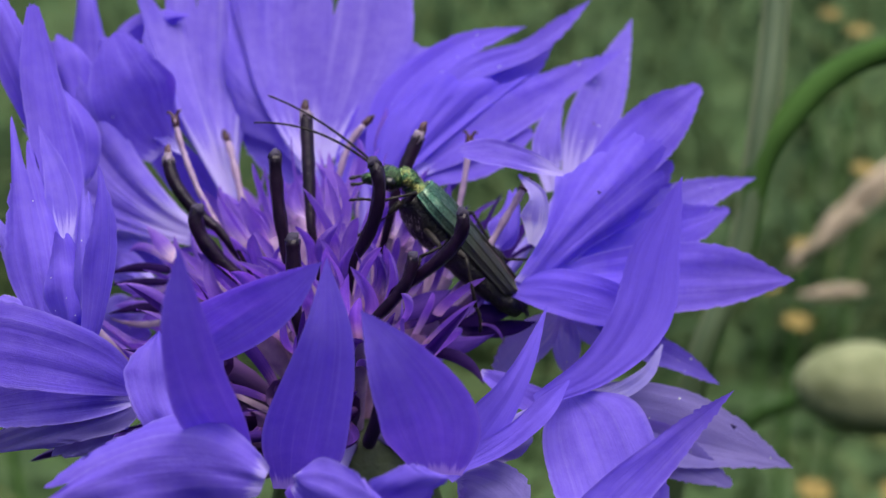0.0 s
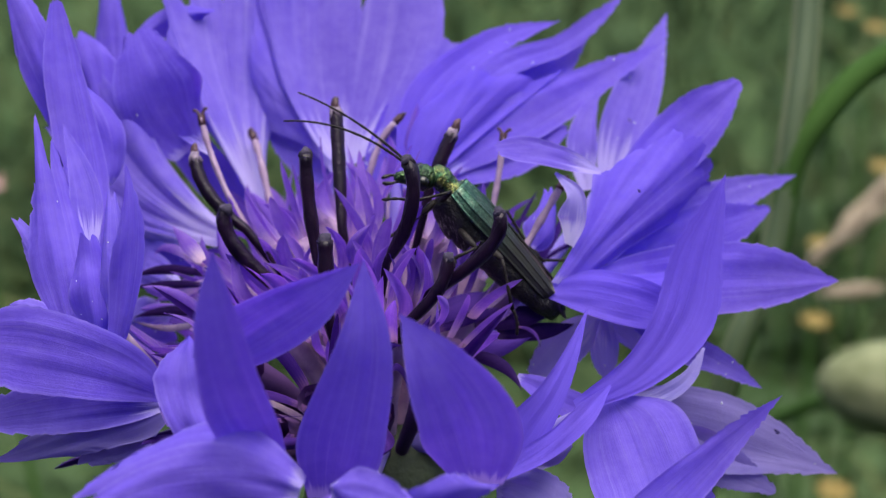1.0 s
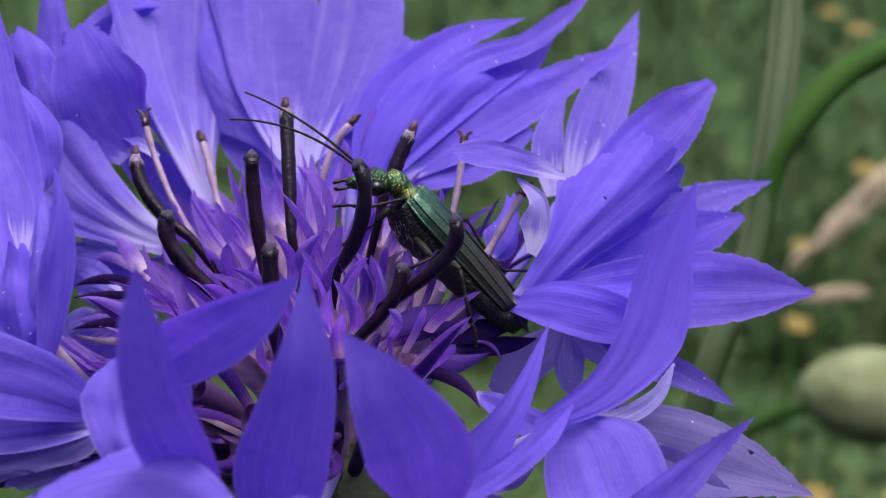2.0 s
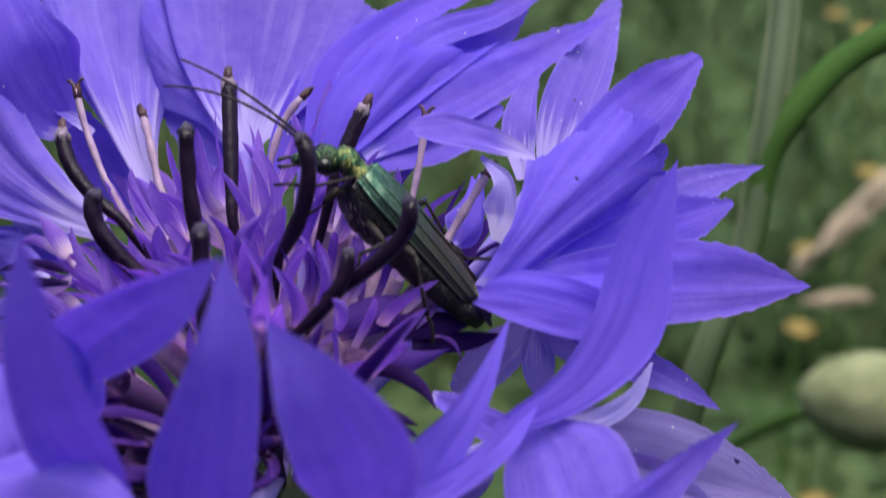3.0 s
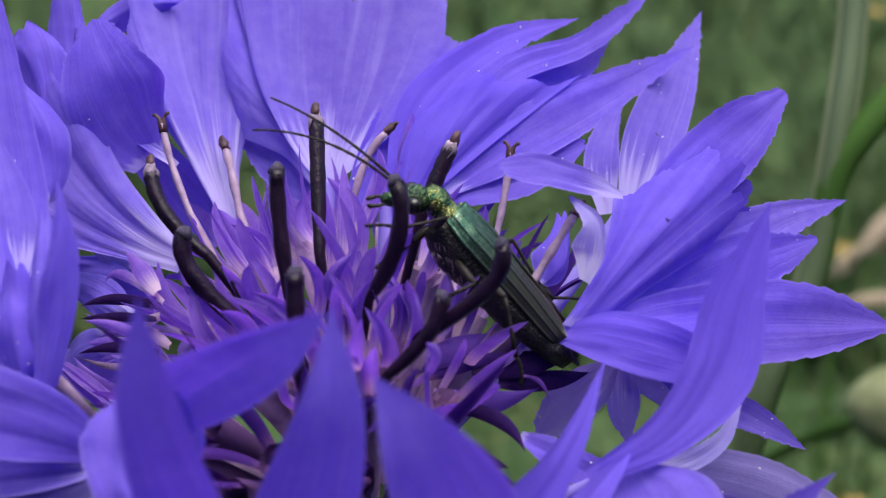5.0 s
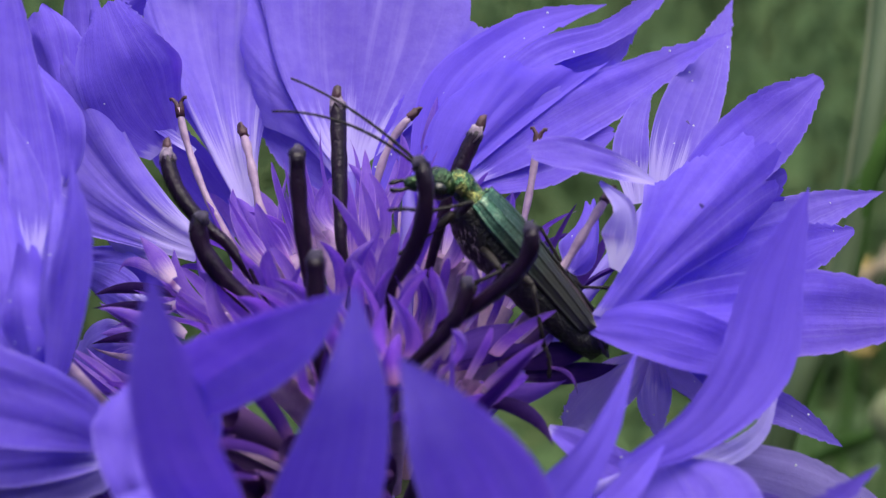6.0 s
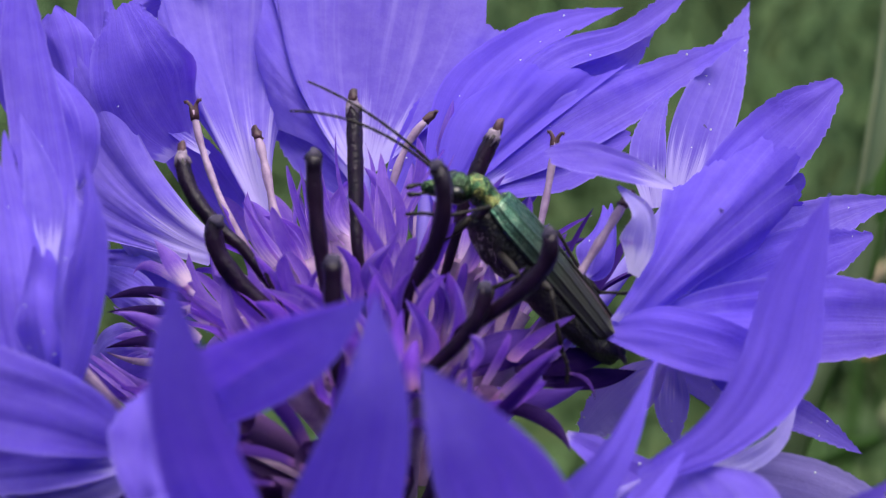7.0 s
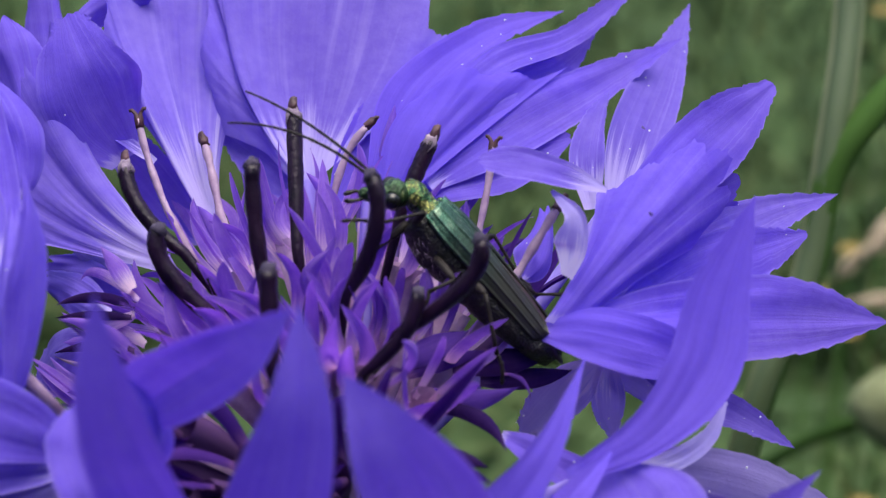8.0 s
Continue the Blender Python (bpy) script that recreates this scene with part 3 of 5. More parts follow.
limb(floret, ((-1.3, 10.5, -1.1), (-3.4, 11.7, -0.1), (-5.7, 13.2, 0.9)), (0.00, -0.80, 0.60), (0.55, 1.10, 0.94, 0.11), (0.55, 0.99, 0.83, 0.11), 0.10, PALE_THROAT)
limb(floret, ((-0.6, 9.6, -0.6), (0.7, 11.3, 1.2), (2.1, 13.9, 2.9)), (0.00, -0.80, 0.60), (0.38, 0.98, 1.09, 0.28), (0.38, 0.98, 1.09, 0.28), 0.10, PLAIN_PETAL)

floret = ray_floret((0.8, 8.6, 0.6))
fan(floret, (1.6, 9.0, 0.4), [((1.4, 11.9, 2.3), (2.2, 14.8, 4.1)), ((3.0, 12.7, 2.9), (5.5, 15.4, 4.4)), ((4.1, 12.9, 2.8), (7.8, 15.7, 3.6)), ((5.1, 12.6, 2.3), (9.4, 15.2, 2.7)), ((5.8, 11.7, 1.6), (10.6, 13.9, 2.2))], (0.04, 0.06, 0.06, 0.08), PETAL)
limb(floret, ((1.0, 8.7, 0.7), (2.5, 11.9, 3.2), (5.2, 14.4, 4.6), (8.5, 15.9, 5.1)), (0.00, -0.75, 0.66), (0.37, 1.08, 0.83, 0.57, 0.00), (0.37, 1.21, 1.00, 0.57, 0.00), 0.10, PLAIN_PETAL)
limb(floret, ((1.9, 9.4, 1.5), (5.4, 13.3, 3.7), (8.4, 14.9, 4.3), (10.1, 16.0, 5.0), (11.8, 17.5, 5.9)), (0.00, -0.75, 0.66), (0.32, 0.61, 0.43, 0.43, 0.00), (0.32, 0.67, 0.57, 0.43, 0.00), 0.12)
limb(floret, ((2.1, 10.3, 1.5), (6.2, 13.8, 2.9), (8.3, 15.2, 3.4), (9.8, 16.3, 4.0)), (0.00, -0.91, 0.41), (0.32, 0.55, 0.33, 0.06), (0.32, 0.93, 0.95, 0.14), 0.10)
fan(floret, (1.9, 7.9, 0.8), [((1.5, 9.8, 2.5), (3.1, 11.6, 3.7)), ((3.0, 9.9, 2.8), (4.4, 12.1, 4.1)), ((4.1, 10.2, 2.6), (6.4, 12.7, 3.7)), ((4.8, 10.0, 2.0), (8.5, 13.4, 3.6))], (0.05, 0.04, 0.06), PLAIN_PETAL)
limb(floret, ((3.1, 8.5, 0.8), (6.3, 11.0, 2.1), (9.8, 13.5, 3.0), (13.4, 15.3, 4.2)), (0.10, -0.75, 0.66), (0.32, 1.13, 0.99, 0.61, 0.00), (0.32, 1.13, 1.15, 0.73, 0.00), 0.10)
limb(floret, ((1.0, 8.0, 0.5), (3.7, 9.2, 1.0), (6.1, 10.3, 1.2), (8.7, 11.4, 1.5)), (0.10, -0.75, 0.66), (0.27, 1.13, 1.09, 0.39), (0.32, 1.29, 1.42, 0.33), 0.12)

floret = ray_floret((10.1, 8.9, -0.3))
limb(floret, ((10.4, 8.8, -0.5), (11.5, 11.7, 1.5), (12.9, 15.7, 2.8), (14.1, 19.2, 4.2)), (0.20, -0.84, 0.50), (0.49, 1.33, 1.24, 0.75, 0.00), (0.49, 1.27, 1.13, 0.64, 0.00), 0.12, PALE_THROAT)
limb(floret, ((9.5, 8.9, -0.4), (9.3, 10.4, 1.1), (9.7, 11.9, 2.0), (10.3, 13.1, 2.8)), (-0.10, -0.80, 0.60), (0.32, 0.70, 0.54, 0.00), (0.32, 0.70, 0.38, 0.00), 0.20, PALE_THROAT)
limb(floret, ((9.6, 4.5, 2.8), (7.9, 3.6, 4.0), (6.4, 3.4, 4.5), (5.1, 3.1, 4.6)), (0.00, -0.60, 0.80), (0.14, 0.54, 0.72, 0.72, 0.37), (0.11, 0.38, 0.48, 0.51, 0.35), 0.15, PALE_THROAT, fray=0.03)
limb(floret, ((9.9, 5.1, -0.4), (12.2, 7.3, 1.8), (14.4, 9.2, 3.1), (16.4, 10.9, 4.1)), (0.10, -0.80, 0.60), (0.51, 1.13, 1.29, 1.04, 0.32), (0.51, 1.13, 1.45, 1.15, 0.32), 0.10)
limb(floret, ((10.0, 3.3, -1.4), (13.0, 6.0, -0.7), (16.3, 9.1, -0.6), (19.7, 11.7, -1.1)), (0.20, -0.70, 0.68), (0.37, 1.07, 1.00, 0.54, 0.00), (0.37, 0.77, 1.15, 0.76, 0.00), 0.12, PALE_THROAT)
limb(floret, ((10.0, 2.8, -1.5), (13.2, 5.2, -0.9), (15.6, 6.6, -0.8), (17.8, 8.2, -1.0)), (0.10, -0.86, 0.50), (0.37, 1.07, 1.13, 0.68, 0.13), (0.37, 1.02, 1.19, 0.94, 0.21), 0.08)
limb(floret, ((8.4, 1.1, -0.8), (11.9, 2.1, -1.1), (16.2, 2.7, -1.3), (20.0, 3.3, -1.9)), (0.05, -0.80, 0.60), (0.19, 1.13, 1.54, 1.15, 0.00), (0.19, 1.08, 1.59, 1.25, 0.00), 0.08)
fan(floret, (7.9, 1.0, -0.7), [((8.7, 2.7, 1.1), (9.3, 5.0, 2.4)), ((9.4, 2.8, 1.5), (11.1, 5.7, 3.2)), ((10.1, 3.0, 1.8), (12.9, 6.9, 3.6)), ((10.8, 3.1, 1.6), (14.5, 7.0, 3.1)), ((11.2, 3.1, 1.0), (14.3, 6.5, 1.4)), ((11.0, 2.9, 0.2), (13.0, 5.4, -0.2))], (0.03, 0.05, 0.04, 0.06, 0.05), PETAL)
fan(floret, (8.1, 1.9, -1.1), [((9.9, 5.6, 0.2), (12.1, 8.9, 2.7)), ((10.9, 6.1, 0.5), (14.0, 9.5, 2.5)), ((11.7, 6.2, 0.1), (15.0, 9.1, 1.0)), ((12.2, 5.9, -0.6), (15.5, 8.8, -0.4)), ((12.6, 5.1, -1.1), (16.4, 6.8, -1.7)), ((12.1, 3.4, -1.2), (16.1, 4.3, -2.1)), ((11.6, 1.8, -1.2), (14.9, 2.2, -2.9))], (0.03, 0.04, 0.06, 0.06, 0.08, 0.06), PETAL)
limb(floret, ((7.4, 0.9, -0.9), (9.3, -0.1, -0.6), (11.4, -0.4, -1.0), (13.2, 0.1, -1.8)), (0.05, -0.71, 0.71), (0.35, 1.08, 1.22, 0.98, 0.37), (0.35, 0.74, 0.93, 0.83, 0.37), 0.06, PLAIN_PETAL, fray=0.05)
limb(floret, ((5.9, -2.2, -3.1), (7.0, -2.4, -3.7), (8.3, -2.5, -4.4), (9.8, -2.3, -5.2)), (0.00, -0.60, 0.80), (0.20, 0.54, 0.64, 0.65, 0.50), (0.15, 0.39, 0.55, 0.65, 0.50), 0.15, fray=0.04)
fan(floret, (7.3, 1.3, -1.2), [((9.9, 1.6, -0.7), (12.6, 2.1, -0.7)), ((10.3, 0.8, -1.0), (14.4, 1.4, -2.0)), ((10.1, 0.4, -1.6), (14.1, 1.3, -3.7)), ((9.3, 0.7, -1.6), (11.6, 1.5, -3.8))], (0.04, 0.05, 0.08), PLAIN_PETAL)
limb(floret, ((8.2, 1.7, 0.8), (8.6, 1.9, 1.9), (8.5, 2.4, 2.9), (7.6, 3.3, 3.4)), (-0.30, -0.60, 0.74), (0.26, 0.93, 0.84, 0.43, 0.07), (0.16, 0.26, 0.25, 0.19, 0.05), 0.25, WHITE_FOLD, fray=0.02)
petal(floret, (6.7, 3.4, -0.3), (7.3, 4.6, 0.4), (7.4, 6.0, 1.4), (0.93, 0.14, -0.33), 1.5, 0.50, 0.30, 0.7)

floret = ray_floret((8.5, -4.9, -2.9))
limb(floret, ((8.0, -6.0, -1.9), (10.6, -4.5, -1.3), (12.3, -2.6, -0.0), (13.1, -0.9, 2.1), (14.2, 1.0, 4.5)), (0.10, -0.90, 0.42), (0.32, 0.92, 1.22, 0.99, 0.00), (0.18, 0.65, 1.27, 0.99, 0.00), 0.10, PLAIN_PETAL)
limb(floret, ((9.1, -3.1, -3.7), (11.3, -2.8, -3.8), (12.9, -1.8, -3.5), (13.7, -0.5, -2.8)), (0.00, -0.71, 0.71), (0.07, 0.33, 0.42, 0.28, 0.05), (0.07, 0.28, 0.33, 0.24, 0.05), 0.15, WHITE_FOLD, fray=0.03)
# two hanging petals, coloured paler in place of light shining through them
limb(floret, ((9.7, 1.4, -2.4), (9.8, 1.6, -4.3), (10.1, 1.6, -6.1)), (0.00, -0.80, 0.60), (0.20, 0.60, 0.55, 0.10), (0.20, 0.60, 0.50, 0.10), 0.15, WHITE_FOLD)
limb(floret, ((9.4, 1.3, -2.4), (8.2, 1.9, -4.2), (6.7, 1.7, -5.9)), (0.00, -0.80, 0.60), (0.24, 0.85, 0.90, 0.40), (0.24, 0.80, 0.85, 0.35), 0.10, WHITE_FOLD, fray=0.14)
petal(floret, (9.8, 1.4, -2.4), (10.9, 2.2, -3.7), (11.9, 2.2, -5.2), (-0.71, -0.35, -0.61), 1.6, 0.50, 0.15, 0.8, UNDERSIDE, foot=0.3)
petal(floret, (8.0, -4.6, -4.5), (6.3, -4.9, -5.1), (4.7, -5.5, -6.1), (-0.50, 0.43, 0.75), 1.6, 0.50, 0.15, 0.8, UNDERSIDE, foot=0.3)
limb(floret, ((12.2, 1.3, -3.7), (14.3, 1.4, -4.6), (16.8, 1.5, -6.3)), (0.10, -0.80, 0.60), (0.25, 0.60, 0.51, 0.00), (0.25, 0.65, 0.46, 0.00), 0.15, PALE_THROAT)
limb(floret, ((9.1, -2.3, -4.4), (12.5, -1.9, -5.6), (16.3, -1.3, -7.4), (19.9, -0.9, -9.1)), (0.05, -0.75, 0.66), (0.12, 1.40, 1.77, 1.19, 0.00), (0.12, 1.25, 1.52, 0.85, 0.00), 0.08, UNDERSIDE, fray=0.10)
limb(floret, ((11.7, -2.3, -5.9), (14.0, -2.3, -7.5), (17.0, -2.1, -9.1)), (0.00, -0.80, 0.60), (0.72, 1.33, 1.10, 0.20), (0.48, 0.85, 0.61, 0.20), 0.10, UNDERSIDE, fray=0.10)
limb(floret, ((9.3, -4.6, -2.2), (9.8, -6.2, -3.0), (10.6, -8.6, -4.5), (10.8, -10.0, -5.6)), (0.05, -0.85, 0.52), (0.14, 2.16, 2.66, 2.40, 1.74), (0.14, 1.31, 1.86, 1.84, 1.30), 0.06)
limb(floret, ((9.9, -9.8, -4.9), (11.8, -8.8, -3.2), (13.6, -8.0, -1.7), (15.4, -7.4, -0.3)), (0.00, -0.85, 0.52), (0.99, 0.86, 0.56, 0.34, 0.00), (1.07, 0.99, 0.77, 0.43, 0.00), 0.14)

floret = ray_floret((-0.7, -14.5, 0.5))
limb(floret, ((-1.1, -10.9, -2.3), (-0.5, -11.3, 0.8), (0.2, -11.2, 4.3), (0.4, -10.0, 7.1)), (0.00, -0.98, 0.20), (0.78, 1.45, 1.18, 0.62, 0.00), (0.74, 1.53, 1.41, 0.89, 0.00), 0.16, fray=0.02)
limb(floret, ((4.1, -11.4, -1.2), (3.7, -12.2, 1.8), (2.8, -12.4, 4.2), (1.6, -11.8, 6.1)), (0.00, -0.98, 0.20), (0.61, 1.54, 1.36, 0.82, 0.00), (0.94, 1.82, 1.67, 1.05, 0.00), 0.14, fray=0.02)
limb(floret, ((-2.4, -12.2, -0.4), (-3.4, -13.4, 3.5), (-3.9, -14.0, 7.0), (-3.9, -13.7, 9.6)), (0.10, -0.91, 0.40), (0.16, 1.17, 1.00, 0.60, 0.00), (0.16, 0.83, 0.84, 0.57, 0.00), 0.16, fray=0.02)
limb(floret, ((-5.2, -8.4, 2.0), (-3.5, -9.1, 3.8), (-1.6, -9.8, 5.5), (0.3, -10.3, 7.1)), (0.00, -0.98, 0.20), (0.75, 1.23, 0.97, 0.52, 0.00), (0.84, 1.27, 1.29, 0.95, 0.00), 0.12, fray=0.03)
limb(floret, ((4.4, -9.5, -2.7), (6.2, -7.9, -1.3), (7.4, -6.3, -0.1), (8.5, -4.0, 1.5)), (-0.20, -0.97, 0.10), (0.39, 0.96, 0.61, 0.31, 0.00), (0.43, 0.79, 0.57, 0.33, 0.00), 0.14, PLAIN_PETAL, fray=0.02)
limb(floret, ((4.3, -11.1, -1.5), (6.4, -9.3, -1.5), (7.9, -7.5, -1.4), (9.3, -5.6, -1.1)), (0.00, -0.86, 0.51), (0.12, 0.46, 0.43, 0.39, 0.04), (0.12, 0.33, 0.47, 0.48, 0.04), 0.12, PLAIN_PETAL, fray=0.02)
petal(floret, (-1.6, -14.7, 1.2), (-5.4, -14.5, 1.6), (-9.5, -15.9, 0.6), (-0.14, 0.72, 0.68), 3.2, 0.50, 0.15, 0.8, foot=0.3)
petal(floret, (-0.6, -14.7, 1.2), (1.0, -16.1, 1.5), (3.0, -17.1, 1.3), (-0.38, -0.28, -0.88), 2.2, 0.50, 0.10, 0.8, foot=0.3)
petal(floret, (1.6, -14.8, -0.2), (3.0, -15.5, 1.3), (4.6, -15.8, 2.1), (0.34, -0.29, -0.89), 1.9, 0.50, 0.10, 0.8, foot=0.3)
petal(floret, (4.9, -9.3, -3.1), (6.2, -9.5, -3.5), (7.7, -10.2, -4.6), (-0.51, -0.25, -0.82), 2.8, 0.50, 0.10, 0.8, UNDERSIDE, foot=0.3)
petal(floret, (-4.5, -11.6, -0.2), (-5.7, -10.1, 1.7), (-5.9, -8.5, 3.1), (0.96, 0.22, 0.18), 2.4, 0.60, 0.10, 1.0, foot=0.3)
petal(floret, (-7.2, -8.0, -0.9), (-5.1, -9.0, 1.6), (-5.4, -9.0, 4.3), (0.91, 0.10, -0.41), 3.1, 0.50, 0.20, 0.8)

floret = ray_floret((-9.5, -5.9, 0.0))
limb(floret, ((-11.4, -0.5, 0.8), (-11.9, 2.4, 3.8), (-12.6, 4.7, 7.0), (-13.1, 6.6, 9.8)), (0.30, -0.84, 0.45), (0.68, 1.01, 0.93, 0.79, 0.23), (0.68, 1.06, 0.93, 0.70, 0.28), 0.12, fray=0.04)
limb(floret, ((-10.9, -1.3, 2.6), (-11.3, 0.4, 4.3), (-12.4, 2.6, 6.1)), (0.31, -0.72, 0.62), (0.27, 0.63, 0.41, 0.00), (0.27, 0.63, 0.45, 0.00), 0.15, PALE_THROAT, fray=0.03)
petal(floret, (-9.5, -5.9, 0.0), (-8.7, -4.4, 4.0), (-8.8, -2.7, 7.0), (0.93, 0.29, -0.24), 1.2, 0.55, 0.20, 0.6)
petal(floret, (-10.1, -4.9, 0.4), (-10.2, -3.8, 2.3), (-10.7, -2.2, 3.8), (0.95, 0.30, -0.06), 2.2, 0.55, 0.30, 0.5)
petal(floret, (-9.6, -4.8, 0.6), (-9.6, -3.5, 2.9), (-10.0, -0.6, 5.1), (0.98, 0.17, -0.09), 1.1, 0.65, 0.30, 0.5, PALE_THROAT)
petal(floret, (-11.1, -4.3, 0.0), (-12.0, -2.0, 2.8), (-13.2, 2.0, 6.9), (0.95, 0.32, -0.01), 2.3, 0.60, 0.25, 0.6)
petal(floret, (-11.0, -2.1, 1.3), (-11.9, 2.1, 2.9), (-13.5, 6.7, 4.1), (0.95, 0.32, -0.03), 1.3, 0.60, 0.25, 0.9, PALE_THROAT)
petal(floret, (-11.9, -2.4, 0.7), (-12.9, -1.5, 2.2), (-14.2, -0.1, 3.3), (0.82, 0.49, 0.28), 1.1, 0.50, 0.20, 0.8, PALE_THROAT)
petal(floret, (-12.0, 4.5, 3.0), (-13.9, 5.8, 8.0), (-15.4, 8.3, 10.9), (0.88, 0.43, 0.18), 1.9, 0.50, 0.20, 0.8)
petal(floret, (-11.3, 3.5, 2.7), (-12.0, 4.8, 4.8), (-13.4, 6.6, 6.6), (0.89, 0.43, 0.16), 2.9, 0.50, 0.20, 0.7)

floret = ray_floret((-7.3, -5.2, -2.2))
limb(floret, ((-7.3, -5.3, -2.0), (-9.4, -6.3, 0.3), (-12.1, -6.9, 1.7), (-14.7, -7.1, 2.1)), (0.00, -0.80, 0.60), (0.09, 1.12, 1.57, 1.69, 0.84), (0.09, 1.03, 1.27, 1.27, 0.63), 0.06)
limb(floret, ((-7.3, -5.2, -2.2), (-10.0, -6.4, -1.4), (-14.5, -7.9, -1.1)), (0.00, -0.71, 0.71), (0.07, 0.76, 0.89, 0.44), (0.07, 0.90, 1.24, 0.65), 0.06, PALE_THROAT)
petal(floret, (-7.5, -5.2, -2.1), (-10.1, -6.5, -2.3), (-14.1, -7.7, -3.0), (-0.29, 0.71, 0.65), 2.2, 0.50, 0.20, 0.8, UNDERSIDE)
petal(floret, (-7.7, -5.0, -2.5), (-9.8, -6.1, -3.0), (-11.0, -7.2, -3.6), (-0.51, 0.66, 0.56), 2.2, 0.50, 0.20, 0.5, UNDERSIDE)
petal(floret, (-11.8, -4.3, 0.0), (-12.7, -3.9, 0.8), (-14.0, -3.7, 1.1), (0.47, 0.60, 0.65), 1.6, 0.50, 0.20, 0.8, PALE_THROAT)


def disc_floret(polar, turn, seed):
    """A violet tube from the receptacle with five narrow lobes round its pale mouth."""
    rng = random.Random(seed)
    way = Vector((math.sin(polar) * math.cos(turn), math.sin(polar) * math.sin(turn), math.cos(polar)))
    up = Vector((0, 0, 1))
    out = Vector((math.cos(turn), math.sin(turn), 0))
    root = BASE + out * (2.0 * math.sin(polar)) - up * 0.8
    give = max(0.0, out.x * 0.9 - out.y * 0.35) * math.sin(polar) ** 0.5     # shorter where the beetle sits
    long = rng.uniform(6.0, 7.6) - 1.9 * give + 3.3 * max(0, out.y) * math.sin(polar)
    neck = root + way * long + up * 0.6
    bm = bmesh.new()
    pts = curve_points(root, (root + neck) / 2 + up * 0.4, neck, 6)
    tube(bm, [q * MM for q in pts], [r * MM * (1 if polar < 1.1 else 0.7) for r in (0.3, 0.3, 0.32, 0.42, 0.6, 0.68)], 8, False)
    outer = polar > radians(42) and out.x * 0.7 - 0.8 * out.y > rng.uniform(-0.6, 0.1) or polar > radians(30) and out.y < -0.25      # the lowest florets are the deepest violet; near-black tubes paint in the shaded gaps
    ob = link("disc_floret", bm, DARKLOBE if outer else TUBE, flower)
    way = bend_way(root, (root + neck) / 2 + up * 0.4, neck, 1.0)
    e1 = way.orthogonal().normalized()
    e2 = way.cross(e1)
    spin = rng.uniform(0, 6.3)
    for k in range(5):
        a = spin + 2 * math.pi * k / 5 + rng.uniform(-0.25, 0.25)
        r = e1 * math.cos(a) + e2 * math.sin(a)
        size = rng.uniform(2.4, 4.2) * (1 - 0.3 * give) * (1.3 if outer else 1)
        b0 = neck + r * 0.5 - way * 0.5
        tip = neck + way * size * 0.9 + r * size * rng.uniform(0.1, 0.8)
        mid = (b0 + tip) / 2 + r * rng.uniform(-0.5, 0.7) + way.cross(r) * rng.uniform(-0.85, 0.85)
        bm = bmesh.new()
        blade_sheet(bm, b0, mid, tip, way.cross(r), rng.uniform(0.45, 0.8) * (0.75 if outer else 1), 0.42, rng.uniform(-0.4, 0.7), rng.uniform(0.45, 0.8), rng, 12, 6, 0.7, 0.0, 0.0)
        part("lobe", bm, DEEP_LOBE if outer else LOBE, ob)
    return ob


count = 0
for ring, (polar, many) in enumerate(((6, 4), (19, 8), (34, 13), (50, 17), (66, 19), (84, 16))):
    for k in range(many):
        turn = 2 * math.pi * (k + 0.37 * ring) / many
        count += 1
        if math.cos(turn) - 0.5 * math.sin(turn) > (9, 9, 0.95, 0.4, -0.05, -0.05)[ring]:      # spread flat under the beetle: single straps there
            continue
        disc_floret(radians(polar + (k * 37 % 13) - 6), turn, 99 + count)


def rooted(a, b, c, n):
    """The curve, led on at its foot into the disc."""
    down = (a - b).normalized() * 0.35 + (BASE - a).normalized() * 0.65
    return [a + down * 3.2, a + down * 1.4] + curve_points(a, b, c, n)


